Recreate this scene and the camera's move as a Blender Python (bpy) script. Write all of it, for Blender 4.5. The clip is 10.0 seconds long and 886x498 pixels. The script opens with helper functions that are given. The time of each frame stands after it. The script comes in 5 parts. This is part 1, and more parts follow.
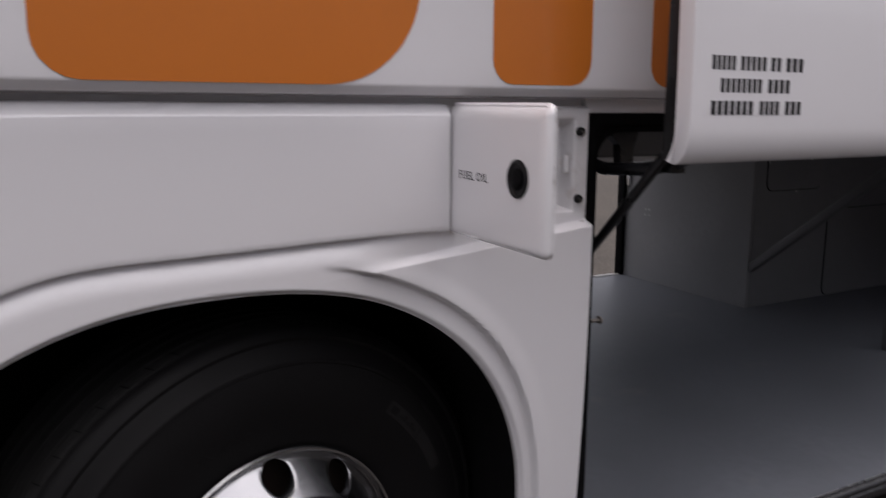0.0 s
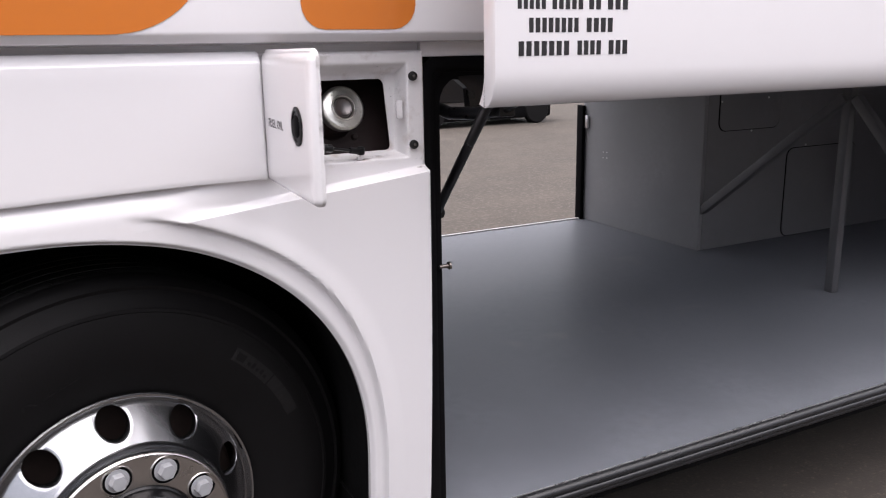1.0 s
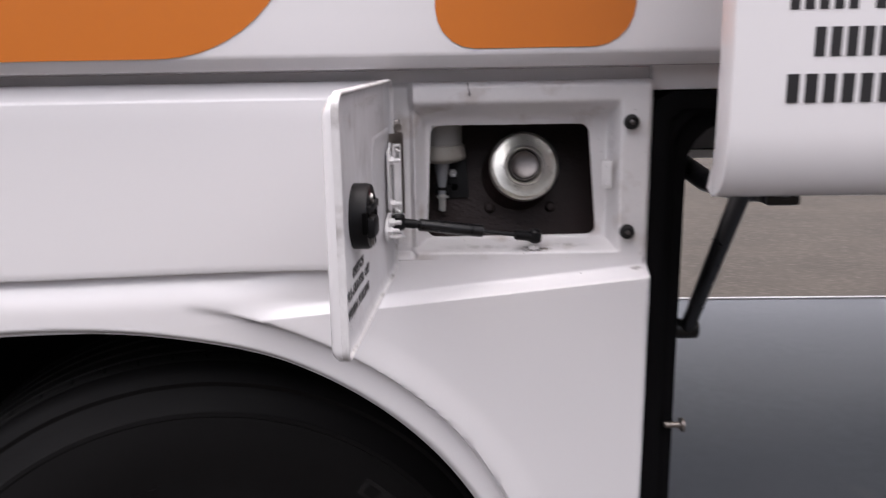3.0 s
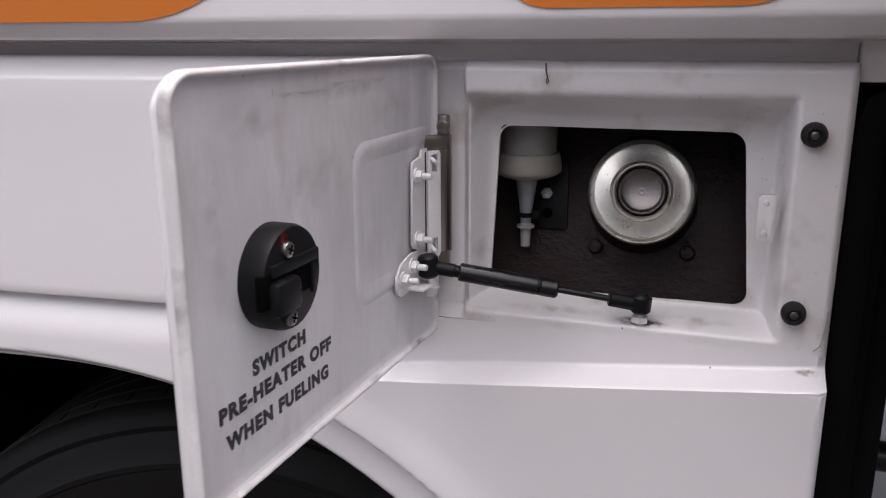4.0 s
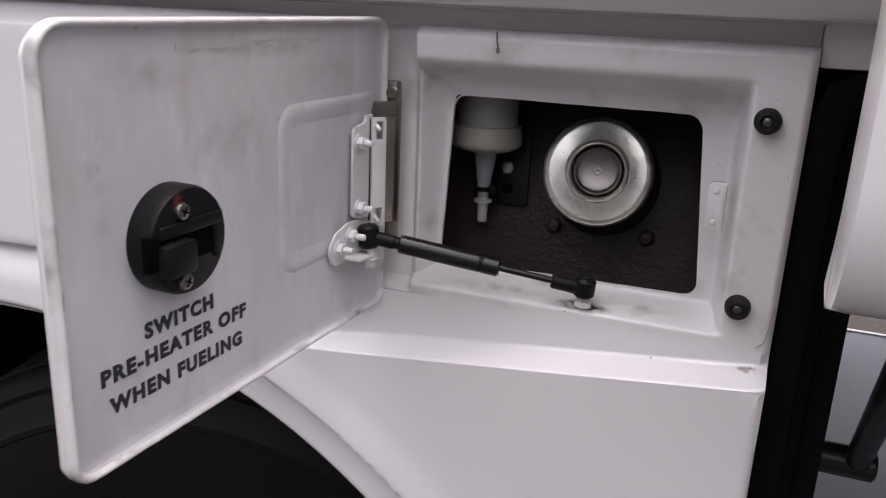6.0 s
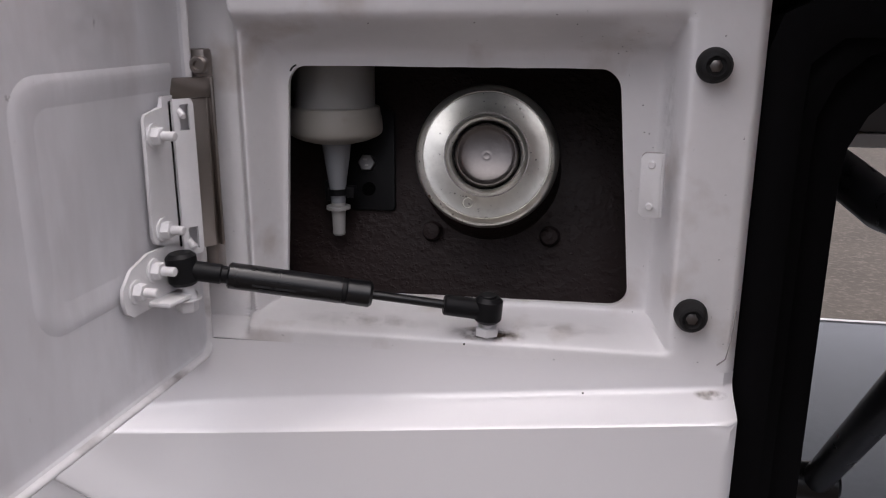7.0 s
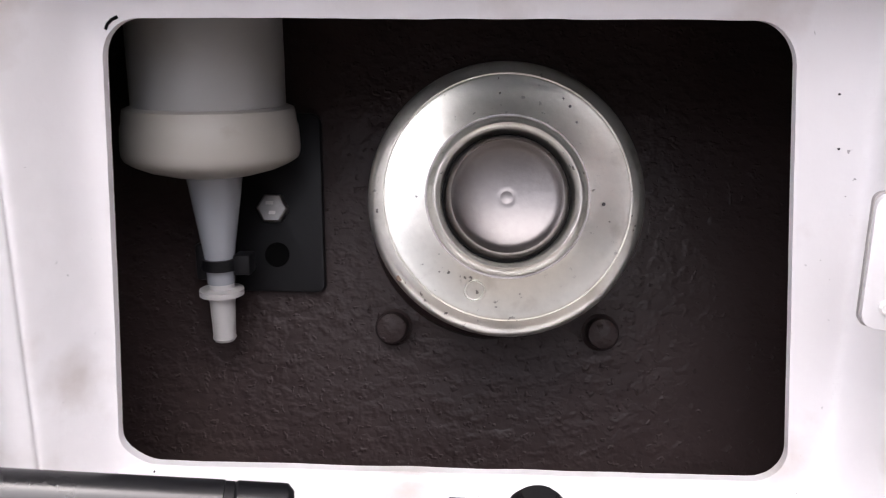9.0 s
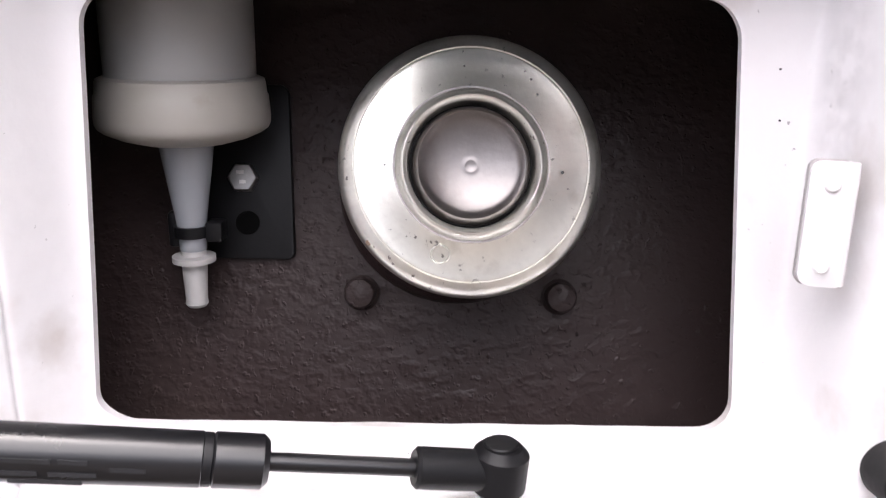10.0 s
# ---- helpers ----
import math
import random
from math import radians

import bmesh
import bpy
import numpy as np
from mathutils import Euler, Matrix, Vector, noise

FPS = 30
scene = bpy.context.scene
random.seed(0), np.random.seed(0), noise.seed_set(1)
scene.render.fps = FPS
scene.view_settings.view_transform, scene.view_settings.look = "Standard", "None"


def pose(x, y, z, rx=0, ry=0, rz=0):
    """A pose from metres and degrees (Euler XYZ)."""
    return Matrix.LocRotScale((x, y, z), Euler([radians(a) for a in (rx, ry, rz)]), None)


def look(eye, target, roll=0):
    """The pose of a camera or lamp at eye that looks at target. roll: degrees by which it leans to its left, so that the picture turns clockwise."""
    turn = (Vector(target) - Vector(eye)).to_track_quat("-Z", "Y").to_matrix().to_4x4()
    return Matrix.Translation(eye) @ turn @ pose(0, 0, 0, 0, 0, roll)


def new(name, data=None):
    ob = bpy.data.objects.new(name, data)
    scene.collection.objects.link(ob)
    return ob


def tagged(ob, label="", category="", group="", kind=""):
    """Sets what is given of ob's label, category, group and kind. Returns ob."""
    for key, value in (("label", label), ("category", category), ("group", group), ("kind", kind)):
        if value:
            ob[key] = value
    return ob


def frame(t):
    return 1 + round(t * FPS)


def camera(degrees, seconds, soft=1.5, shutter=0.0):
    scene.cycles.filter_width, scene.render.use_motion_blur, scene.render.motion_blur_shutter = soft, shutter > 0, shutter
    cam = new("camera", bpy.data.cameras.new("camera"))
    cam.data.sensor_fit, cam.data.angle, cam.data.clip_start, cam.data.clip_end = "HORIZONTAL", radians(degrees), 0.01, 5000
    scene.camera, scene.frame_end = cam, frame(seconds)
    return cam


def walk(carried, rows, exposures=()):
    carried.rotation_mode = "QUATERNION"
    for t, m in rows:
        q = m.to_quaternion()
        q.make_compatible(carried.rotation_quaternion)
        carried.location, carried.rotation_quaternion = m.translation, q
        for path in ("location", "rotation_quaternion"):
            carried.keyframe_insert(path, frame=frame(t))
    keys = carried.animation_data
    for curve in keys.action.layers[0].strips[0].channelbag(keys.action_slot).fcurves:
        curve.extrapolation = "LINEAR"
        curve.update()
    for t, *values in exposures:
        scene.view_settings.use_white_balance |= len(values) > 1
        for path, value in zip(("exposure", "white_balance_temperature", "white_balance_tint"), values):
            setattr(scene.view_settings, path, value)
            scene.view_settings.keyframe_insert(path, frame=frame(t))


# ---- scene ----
cam = camera(57.0, 10.0, 1.05, 0.3)
PATH = [
    (0, (-1.247, -1.501, 1.56), (-0.279, 0.214, 1.21), 0.4),
    (0.3, (-1.127, -1.575, 1.557), (-0.125, 0.099, 1.117), 0.2),
    (0.5, (-1.048, -1.626, 1.556), (-0.058, 0.051, 1.1), 0.1),
    (1, (-0.851, -1.718, 1.559), (0.041, 0.007, 1.082), -1.0),
    (1.5, (-0.654, -1.623, 1.548), (0.154, 0.141, 1.063), -1.8),
    (2, (-0.48, -1.458, 1.578), (0.185, 0.371, 1.114), -0.8),
    (2.5, (-0.373, -1.307, 1.563), (0.034, 0.592, 1.084), -0.6),
    (3, (-0.26, -1.142, 1.598), (-0.316, 0.802, 1.129), -1.0),
    (3.2, (-0.192, -1.047, 1.615), (-0.471, 0.869, 1.117), -1.8),
    (4.3, (-0.084, -0.693, 1.574), (-0.768, 1.111, 1.045), 0.4),
    (4.5, (-0.061, -0.692, 1.577), (-0.798, 1.079, 1.011), 0.5),
    (5, (-0.018, -0.707, 1.58), (-0.825, 1.024, 0.987), 1.1),
    (5.2, (-0.017, -0.708, 1.585), (-0.814, 1.024, 0.984), 1.5),
    (6.3, (-0.054, -0.641, 1.574), (-0.637, 1.187, 1.008), 1.4),
    (6.5, (-0.075, -0.583, 1.549), (-0.57, 1.274, 0.994), 0.3),
    (7, (-0.099, -0.5, 1.525), (-0.432, 1.396, 0.983), 0.1),
    (7.3, (-0.085, -0.469, 1.530), (-0.416, 1.429, 0.994), -0.5),
    (7.5, (-0.078, -0.44, 1.532), (-0.46, 1.45, 1.003), -1.1),
    (7.8, (-0.106, -0.377, 1.531), (-0.513, 1.513, 1.017), -1.5),
    (8, (-0.136, -0.332, 1.529), (-0.511, 1.564, 1.015), -1.9),
    (8.5, (-0.171, -0.25, 1.503), (-0.397, 1.673, 1.003), -1.2),
    (9, (-0.176, -0.215, 1.487), (-0.294, 1.718, 0.988), 0.3),
    (9.5, (-0.178, -0.208, 1.489), (-0.218, 1.721, 0.966), 0.6),
    (10, (-0.177, -0.231, 1.486), (-0.201, 1.692, 0.937), 1.0),
]
EXPOSURES = [(t, e, 6550, 17) for t, e in ((0, 0.1), (0.25, 0.5), (0.5, 0.84), (1, 1.22), (2, 1.27), (2.5, 1.08), (3.2, 0.85), (4.5, 0.72), (6.5, 0.72), (7.5, 0.9), (8, 1.30), (8.5, 1.88), (9, 2.26), (10, 2.56))]
walk(cam, [(t, look(eye, target, roll)) for t, eye, target, roll in PATH], EXPOSURES)

# ---- sky and light: a bright overcast day ----
world = bpy.data.worlds.new("sky")
scene.world = world
world.use_nodes = True
wn, wl = world.node_tree.nodes, world.node_tree.links
sky = wn.new("ShaderNodeTexSky")
sky.sky_type, sky.sun_disc = "NISHITA", False
sky.sun_elevation, sky.sun_rotation = radians(87), radians(135)
sky.air_density, sky.dust_density, sky.ozone_density = 1.0, 4.0, 1.0
veil = wn.new("ShaderNodeHueSaturation")    # cloud cover takes the blue out of the sky
veil.inputs["Saturation"].default_value = 0.3
wl.new(sky.outputs[0], veil.inputs["Color"])
wl.new(veil.outputs[0], wn["Background"].inputs[0])
wn["Background"].inputs[1].default_value = 0.15
sun_data = bpy.data.lights.new("sun", "SUN")
sun_data.energy, sun_data.angle, sun_data.color = 2.15, radians(110), (1.0, 0.97, 0.94)
sun = new("sun", sun_data)
sun.matrix_world = look((0.4, -0.4, 10), (0, 0, 0))


# ---- materials ----
def material(name, colour, rough=0.5, metal=0.0, coat=0.0, vary=0.1, scale=8.0, bump=0.0, bump_scale=60.0, dirt=None, dirt_amount=0.0, dirt_scale=5.0, spec=0.5, stretch=(1, 1, 1), specks=0.0, speck_scale=220.0):
    """A principled surface with two scales of colour change, worn dirt and fine relief."""
    m = bpy.data.materials.new(name)
    m.use_nodes = True
    n, l = m.node_tree.nodes, m.node_tree.links
    b = n["Principled BSDF"]
    b.inputs["Roughness"].default_value = rough
    b.inputs["Metallic"].default_value = metal
    b.inputs["Coat Weight"].default_value = coat
    b.inputs["Coat Roughness"].default_value = 0.06
    b.inputs["Specular IOR Level"].default_value = spec
    co = n.new("ShaderNodeTexCoord")
    mp = n.new("ShaderNodeMapping")
    mp.inputs["Scale"].default_value = stretch
    l.new(co.outputs["Object"], mp.inputs[0])

    def noise_node(s, detail=6.0):
        t = n.new("ShaderNodeTexNoise")
        t.inputs["Scale"].default_value, t.inputs["Detail"].default_value = s, detail
        l.new(mp.outputs[0], t.inputs["Vector"])
        return t

    def mixed(fac, a, c):
        x = n.new("ShaderNodeMix")
        x.data_type = "RGBA"
        l.new(fac, x.inputs[0])
        for k, v in ((6, a), (7, c)):
            if isinstance(v, tuple):
                x.inputs[k].default_value = (*v, 1)
            else:
                l.new(v, x.inputs[k])
        return x.outputs[2]

    def ramp(src, lo, hi):
        r = n.new("ShaderNodeMapRange")
        r.inputs[1].default_value, r.inputs[2].default_value = lo, hi
        l.new(src, r.inputs[0])
        return r.outputs[0]

    big, fine = noise_node(scale), noise_node(scale * 11)
    dark = tuple(c * (1 - vary) for c in colour)
    light = tuple(min(1, c * (1 + vary * 0.6)) for c in colour)
    col = mixed(ramp(big.outputs[0], 0.3, 0.7), dark, light)
    col = mixed(ramp(fine.outputs[0], 0.35, 0.9), col, tuple(c * (1 - vary * 0.7) for c in colour))
    if dirt:
        d = noise_node(dirt_scale, 9.0)
        thr = 0.72 - 0.35 * dirt_amount
        col = mixed(ramp(d.outputs[0], thr, thr + 0.22), col, dirt)
    if specks:
        d = noise_node(speck_scale, 3.0)
        patch = noise_node(speck_scale * 0.06, 2.0)
        g = n.new("ShaderNodeMath")
        g.operation = "MULTIPLY"
        l.new(ramp(d.outputs[0], 0.76 - 0.1 * specks, 0.80 - 0.1 * specks), g.inputs[0])
        l.new(ramp(patch.outputs[0], 0.42, 0.62), g.inputs[1])
        col = mixed(g.outputs[0], col, tuple(c * 0.22 for c in colour))
    l.new(col, b.inputs["Base Color"])
    if vary:
        rr = n.new("ShaderNodeMapRange")
        rr.inputs[3].default_value, rr.inputs[4].default_value = max(0.02, rough * 0.8), min(1, rough * 1.25)
        l.new(big.outputs[0], rr.inputs[0])
        l.new(rr.outputs[0], b.inputs["Roughness"])
    if bump:
        t = noise_node(bump_scale, 4.0)
        bp = n.new("ShaderNodeBump")
        bp.inputs["Strength"].default_value, bp.inputs["Distance"].default_value = min(1.0, bump), 0.002 * max(1.0, bump)
        l.new(t.outputs[0], bp.inputs["Height"])
        l.new(bp.outputs[0], b.inputs["Normal"])
    return m


WHITE = material("white_paint", (0.78, 0.765, 0.78), 0.26, coat=0.7, vary=0.0, scale=1.5, bump=0.02, bump_scale=400)
GEL = material("white_gelcoat", (0.75, 0.735, 0.745), 0.34, coat=0.3, vary=0.06, scale=12, bump=0.20, bump_scale=90, dirt=(0.42, 0.36, 0.32), dirt_amount=0.44, dirt_scale=16, specks=0.35, speck_scale=320)
FLAPIN = material("flap_inside", (0.62, 0.615, 0.64), 0.40, coat=0.2, vary=0.17, scale=9, bump=0.22, bump_scale=55, dirt=(0.44, 0.42, 0.43), dirt_amount=0.55, dirt_scale=13, stretch=(1.2, 1.2, 0.4), specks=0.3, speck_scale=170)
RIMGEL = material("scuffed_rim", (0.70, 0.685, 0.695), 0.38, coat=0.2, vary=0.12, scale=30, bump=0.2, bump_scale=120, dirt=(0.25, 0.23, 0.22), dirt_amount=0.55, dirt_scale=26, specks=0.6, speck_scale=300)
ORANGE = material("orange_film", (0.60, 0.17, 0.02), 0.3, coat=0.5, vary=0.05, scale=2)
RUBBER = material("black_rubber", (0.0045, 0.0043, 0.005), 0.65, spec=0.06, vary=0.2, scale=20, bump=0.1, bump_scale=300)
TYRE = material("tyre_rubber", (0.0055, 0.0051, 0.0055), 0.58, spec=0.16, vary=0.25, scale=6, bump=0.15, bump_scale=200)
HOUSING = material("wheel_housing", (0.008, 0.0078, 0.0082), 0.8, spec=0.1, vary=0.3, scale=9, bump=0.3, bump_scale=60)
ALLOY = material("polished_alloy", (0.41, 0.415, 0.43), 0.22, metal=1, vary=0.12, scale=10)
DISC = material("brushed_alloy", (0.55, 0.52, 0.5), 0.28, metal=1, vary=0.08, scale=14)
STEEL = material("zinc_steel", (0.78, 0.775, 0.72), 0.30, metal=0.95, vary=0.14, scale=30, bump=0.07, bump_scale=150, dirt=(0.42, 0.40, 0.35), dirt_amount=0.42, dirt_scale=55, specks=0.85, speck_scale=330)
CAPMETAL = material("dull_steel", (0.185, 0.172, 0.168), 0.33, metal=1, vary=0.14, scale=40, bump=0.05, bump_scale=300, dirt=(0.2, 0.18, 0.18), dirt_amount=0.15, dirt_scale=60)
STAINLESS = material("stainless", (0.30, 0.27, 0.25), 0.30, metal=1, vary=0.0)
TANK = material("tank_paint", (0.037, 0.0245, 0.0238), 0.5, spec=0.3, vary=0.3, scale=9, bump=0.10, bump_scale=320, dirt=(0.056, 0.039, 0.035), dirt_amount=0.4, dirt_scale=9)
PLASTIC = material("black_plastic", (0.007, 0.007, 0.008), 0.42, spec=0.18, vary=0.2, scale=30, bump=0.04, bump_scale=400)
STRUTMAT = material("black_enamel", (0.006, 0.006, 0.0072), 0.28, spec=0.42, coat=0.05, vary=0.2, scale=30)
PRINTGREY = material("worn_print", (0.013, 0.0135, 0.016), 0.5, vary=0.4, scale=200)
INK = material("black_ink", (0.015, 0.014, 0.016), 0.5, vary=0.1, scale=40)
FLOORMAT = material("bay_vinyl", (0.160, 0.169, 0.191), 0.42, spec=0.46, vary=0.15, scale=2.5, bump=0.25, bump_scale=420, dirt=(0.2, 0.2, 0.205), dirt_amount=0.15, dirt_scale=4)
WALLMAT = material("bay_laminate", (0.29, 0.29, 0.298), 0.42, vary=0.1, scale=3, bump=0.15, bump_scale=300)
BACKMAT = material("charcoal_laminate", (0.21, 0.21, 0.222), 0.42, vary=0.1, scale=3, bump=0.15, bump_scale=300)
SILLRUB = material("sill_rubber", (0.016, 0.0165, 0.0185), 0.27, coat=0.0, vary=0.12, scale=25, bump=0.05, bump_scale=120, dirt=(0.075, 0.075, 0.08), dirt_amount=0.15, dirt_scale=40, stretch=(0.15, 1.0, 1.0))
SILL = material("sill_alloy", (0.78, 0.78, 0.80), 0.28, metal=1, vary=0.15, scale=20)
ASPHALT = material("asphalt", (0.072, 0.063, 0.055), 0.9, spec=0.15, vary=0.3, scale=1.6, bump=1.0, bump_scale=110, dirt=(0.105, 0.093, 0.081), dirt_amount=0.6, dirt_scale=30, specks=0.2, speck_scale=90)
WHITEMETAL = material("painted_steel", (0.72, 0.71, 0.72), 0.33, coat=0.3, vary=0.06, scale=40, bump=0.1, bump_scale=200, dirt=(0.3, 0.27, 0.25), dirt_amount=0.12, dirt_scale=60)
NUTCAP = material("grey_nut_cap", (0.33, 0.335, 0.35), 0.4, vary=0.08, scale=40)
GREYRAIL = material("grey_rail", (0.62, 0.62, 0.63), 0.4, vary=0.08, scale=10)
RUST = material("rust_stain", (0.13, 0.09, 0.065), 0.8, vary=0.3, scale=120)
CARPAINT = material("silver_car_paint", (0.45, 0.46, 0.48), 0.3, coat=0.6, vary=0.03)
GLASSDARK = material("dark_glass", (0.02, 0.022, 0.025), 0.08, vary=0.05)

COLLAR = material("aged_plastic", (0.315, 0.297, 0.268), 0.4, vary=0.08, scale=25, dirt=(0.2, 0.17, 0.13), dirt_amount=0.12, dirt_scale=50)
FUNNEL = material("clear_milky_plastic", (0.265, 0.277, 0.30), 0.25, vary=0.05, scale=25)
STOPRUB = material("dusty_rubber", (0.016, 0.0155, 0.016), 0.7, spec=0.25, vary=0.3, scale=60, bump=0.15, bump_scale=300)
NOZZLE = material("white_nozzle_plastic", (0.42, 0.412, 0.405), 0.35, vary=0.06, scale=40)
BRACEMAT = material("brace_steel", (0.10, 0.10, 0.106), 0.45, vary=0.15, scale=10, bump=0.1, bump_scale=200)
GRIME = material("soft_grime", (0.40, 0.32, 0.26), 0.6, vary=0.3, scale=160)
SCUFF = material("grey_scuff", (0.56, 0.548, 0.56), 0.5, vary=0.25, scale=60, bump=0.2, bump_scale=200)
# For real scuffs, and for shade painted at catch plate and cap ridge.
SCUFFSHADE = material("scuff_and_shade", (0.40, 0.375, 0.37), 0.6, vary=0.45, scale=120)


def stain(name, colour, strength, grain=140.0):
    """A thin film of dirt: thickest in the middle, ragged and see-through towards its edge."""
    m = bpy.data.materials.new(name)
    m.use_nodes = True
    n, l = m.node_tree.nodes, m.node_tree.links
    b = n["Principled BSDF"]
    b.inputs["Base Color"].default_value, b.inputs["Roughness"].default_value = (*colour, 1), 0.7
    co, away, ln = n.new("ShaderNodeTexCoord"), n.new("ShaderNodeVectorMath"), n.new("ShaderNodeMapRange")
    away.operation = "DISTANCE"
    away.inputs[1].default_value = (0.5, 0.5, 0.5)
    l.new(co.outputs["Generated"], away.inputs[0])
    ln.inputs[1].default_value, ln.inputs[2].default_value, ln.inputs[3].default_value, ln.inputs[4].default_value = 0.05, 0.5, 1.0, 0.0
    l.new(away.outputs["Value"], ln.inputs[0])
    t, r, mul = n.new("ShaderNodeTexNoise"), n.new("ShaderNodeMapRange"), n.new("ShaderNodeMath")
    t.inputs["Scale"].default_value, t.inputs["Detail"].default_value = grain, 6.0
    l.new(co.outputs["Object"], t.inputs["Vector"])
    r.inputs[1].default_value, r.inputs[2].default_value, r.inputs[4].default_value = 0.36, 0.66, strength
    l.new(t.outputs[0], r.inputs[0])
    mul.operation = "MULTIPLY"
    l.new(ln.outputs[0], mul.inputs[0])
    l.new(r.outputs[0], mul.inputs[1])
    l.new(mul.outputs[0], b.inputs["Alpha"])
    return m


RUSTFILM = stain("rust_film", (0.05, 0.032, 0.022), 2.2)
GRIMEFILM = stain("grime_film", (0.22, 0.165, 0.12), 1.3)
DUSTFILM = stain("dust_film", (0.44, 0.39, 0.35), 0.35, 90.0)
REDFILM = stain("red_trace", (0.16, 0.012, 0.018), 1.2, 260.0)
WALLFILM = stain("wall_grime", (0.34, 0.325, 0.32), 0.32, 130.0)
SMEARFILM = stain("grey_smear", (0.36, 0.34, 0.345), 0.20, 60.0)
SCREW = material("screw_steel", (0.34, 0.33, 0.32), 0.34, metal=1, vary=0.2, scale=200)
VOID = material("dark_void", (0.002, 0.002, 0.002), 0.8, spec=0.05, vary=0.1)
WORNTYRE = material("worn_tyre_rubber", (0.0135, 0.0126, 0.0128), 0.7, spec=0.22, vary=0.5, scale=90, bump=0.25, bump_scale=300)
BRAKE = material("brake_casting", (0.027, 0.018, 0.0155), 0.65, spec=0.25, vary=0.35, scale=30, bump=0.2, bump_scale=90)
TREAD = material("dusty_tread", (0.016, 0.0156, 0.0156), 0.78, spec=0.16, vary=0.3, scale=14, bump=0.3, bump_scale=160)


def blistered(m):
    """Adds blisters, runs and sagging ridges to a thick paint film."""
    n, l = m.node_tree.nodes, m.node_tree.links
    co = n.new("ShaderNodeTexCoord")
    old = next(x for x in n if x.type == "BUMP")
    heights = []
    for scale, detail, stretch, lo, hi in ((60, 2, (1, 1, 1.5), 0.35, 0.90), (150, 2, (1, 1, 1.2), 0.45, 0.85), (300, 1, (1, 1, 1), 0.64, 0.80)):
        mp, t, r = n.new("ShaderNodeMapping"), n.new("ShaderNodeTexNoise"), n.new("ShaderNodeMapRange")
        mp.inputs["Scale"].default_value = stretch
        t.inputs["Scale"].default_value, t.inputs["Detail"].default_value = scale, detail
        r.inputs[1].default_value, r.inputs[2].default_value = lo, hi
        l.new(co.outputs["Object"], mp.inputs[0])
        l.new(mp.outputs[0], t.inputs["Vector"])
        l.new(t.outputs[0], r.inputs[0])
        heights.append(r.outputs[0])
    total = heights[0]
    for h in heights[1:]:
        a = n.new("ShaderNodeMath")
        l.new(total, a.inputs[0])
        l.new(h, a.inputs[1])
        total = a.outputs[0]
    bp = n.new("ShaderNodeBump")
    bp.inputs["Strength"].default_value, bp.inputs["Distance"].default_value = 0.45, 0.0015
    l.new(total, bp.inputs["Height"])
    l.new(old.outputs[0], bp.inputs["Normal"])
    l.new(bp.outputs[0], n["Principled BSDF"].inputs["Normal"])


blistered(TANK)
BOTTLE = material("milky_plastic", (0.295, 0.291, 0.284), 0.35, vary=0.06, scale=25, dirt=(0.22, 0.2, 0.17), dirt_amount=0.15, dirt_scale=50)
BOTTLE.node_tree.nodes["Principled BSDF"].inputs["Subsurface Weight"].default_value = 0.4
BOTTLE.node_tree.nodes["Principled BSDF"].inputs["Subsurface Radius"].default_value = (0.02, 0.018, 0.015)


# ---- building helpers ----
def thing(name, base, label, category, group="", kind=""):
    ob = new(name)
    ob.location = base
    ob.empty_display_size = 0.1
    return tagged(ob, label, category, group, kind)


def part(name, bm, mat, parent=None, label="", smooth=40):
    """Links a bmesh, drawn in world metres, as one mesh object under a thing or a part."""
    me = bpy.data.meshes.new(name)
    bmesh.ops.recalc_face_normals(bm, faces=bm.faces)
    for f in bm.faces:
        f.smooth = smooth > 0
    if smooth > 0:
        for e in bm.edges:
            if len(e.link_faces) == 2 and e.calc_face_angle(0) > radians(smooth):
                e.smooth = False
    bm.to_mesh(me)
    bm.free()
    me.materials.append(mat)
    ob = new(name, me)
    if parent:
        ob.parent = parent
        if parent.type == "EMPTY":
            ob.matrix_parent_inverse = Matrix.Translation(parent.location).inverted()
    return tagged(ob, label)


def box(lo, hi, bevel=0.002, m=None, bm=None, seg=2):
    bm = bm or bmesh.new()
    c = [(a + b) / 2 for a, b in zip(lo, hi)]
    s = [abs(b - a) for a, b in zip(lo, hi)]
    r = bmesh.ops.create_cube(bm, size=1, matrix=(m or Matrix()) @ Matrix.Translation(c) @ Matrix.Diagonal((*s, 1)))
    if bevel:
        es = list({e for v in r["verts"] for e in v.link_edges})
        bmesh.ops.bevel(bm, geom=es, offset=min(bevel, min(s) * 0.45), segments=seg, profile=0.5, affect="EDGES")
    return bm


def axis_matrix(origin, way, up=(0, 0, 1)):
    """A frame at origin whose z points along way."""
    z = Vector(way).normalized()
    u = Vector(up)
    if abs(z.dot(u)) > 0.95:
        u = Vector((1, 0, 0))
    x = u.cross(z).normalized()
    y = z.cross(x)
    return Matrix.Translation(origin) @ Matrix((x, y, z)).transposed().to_4x4()


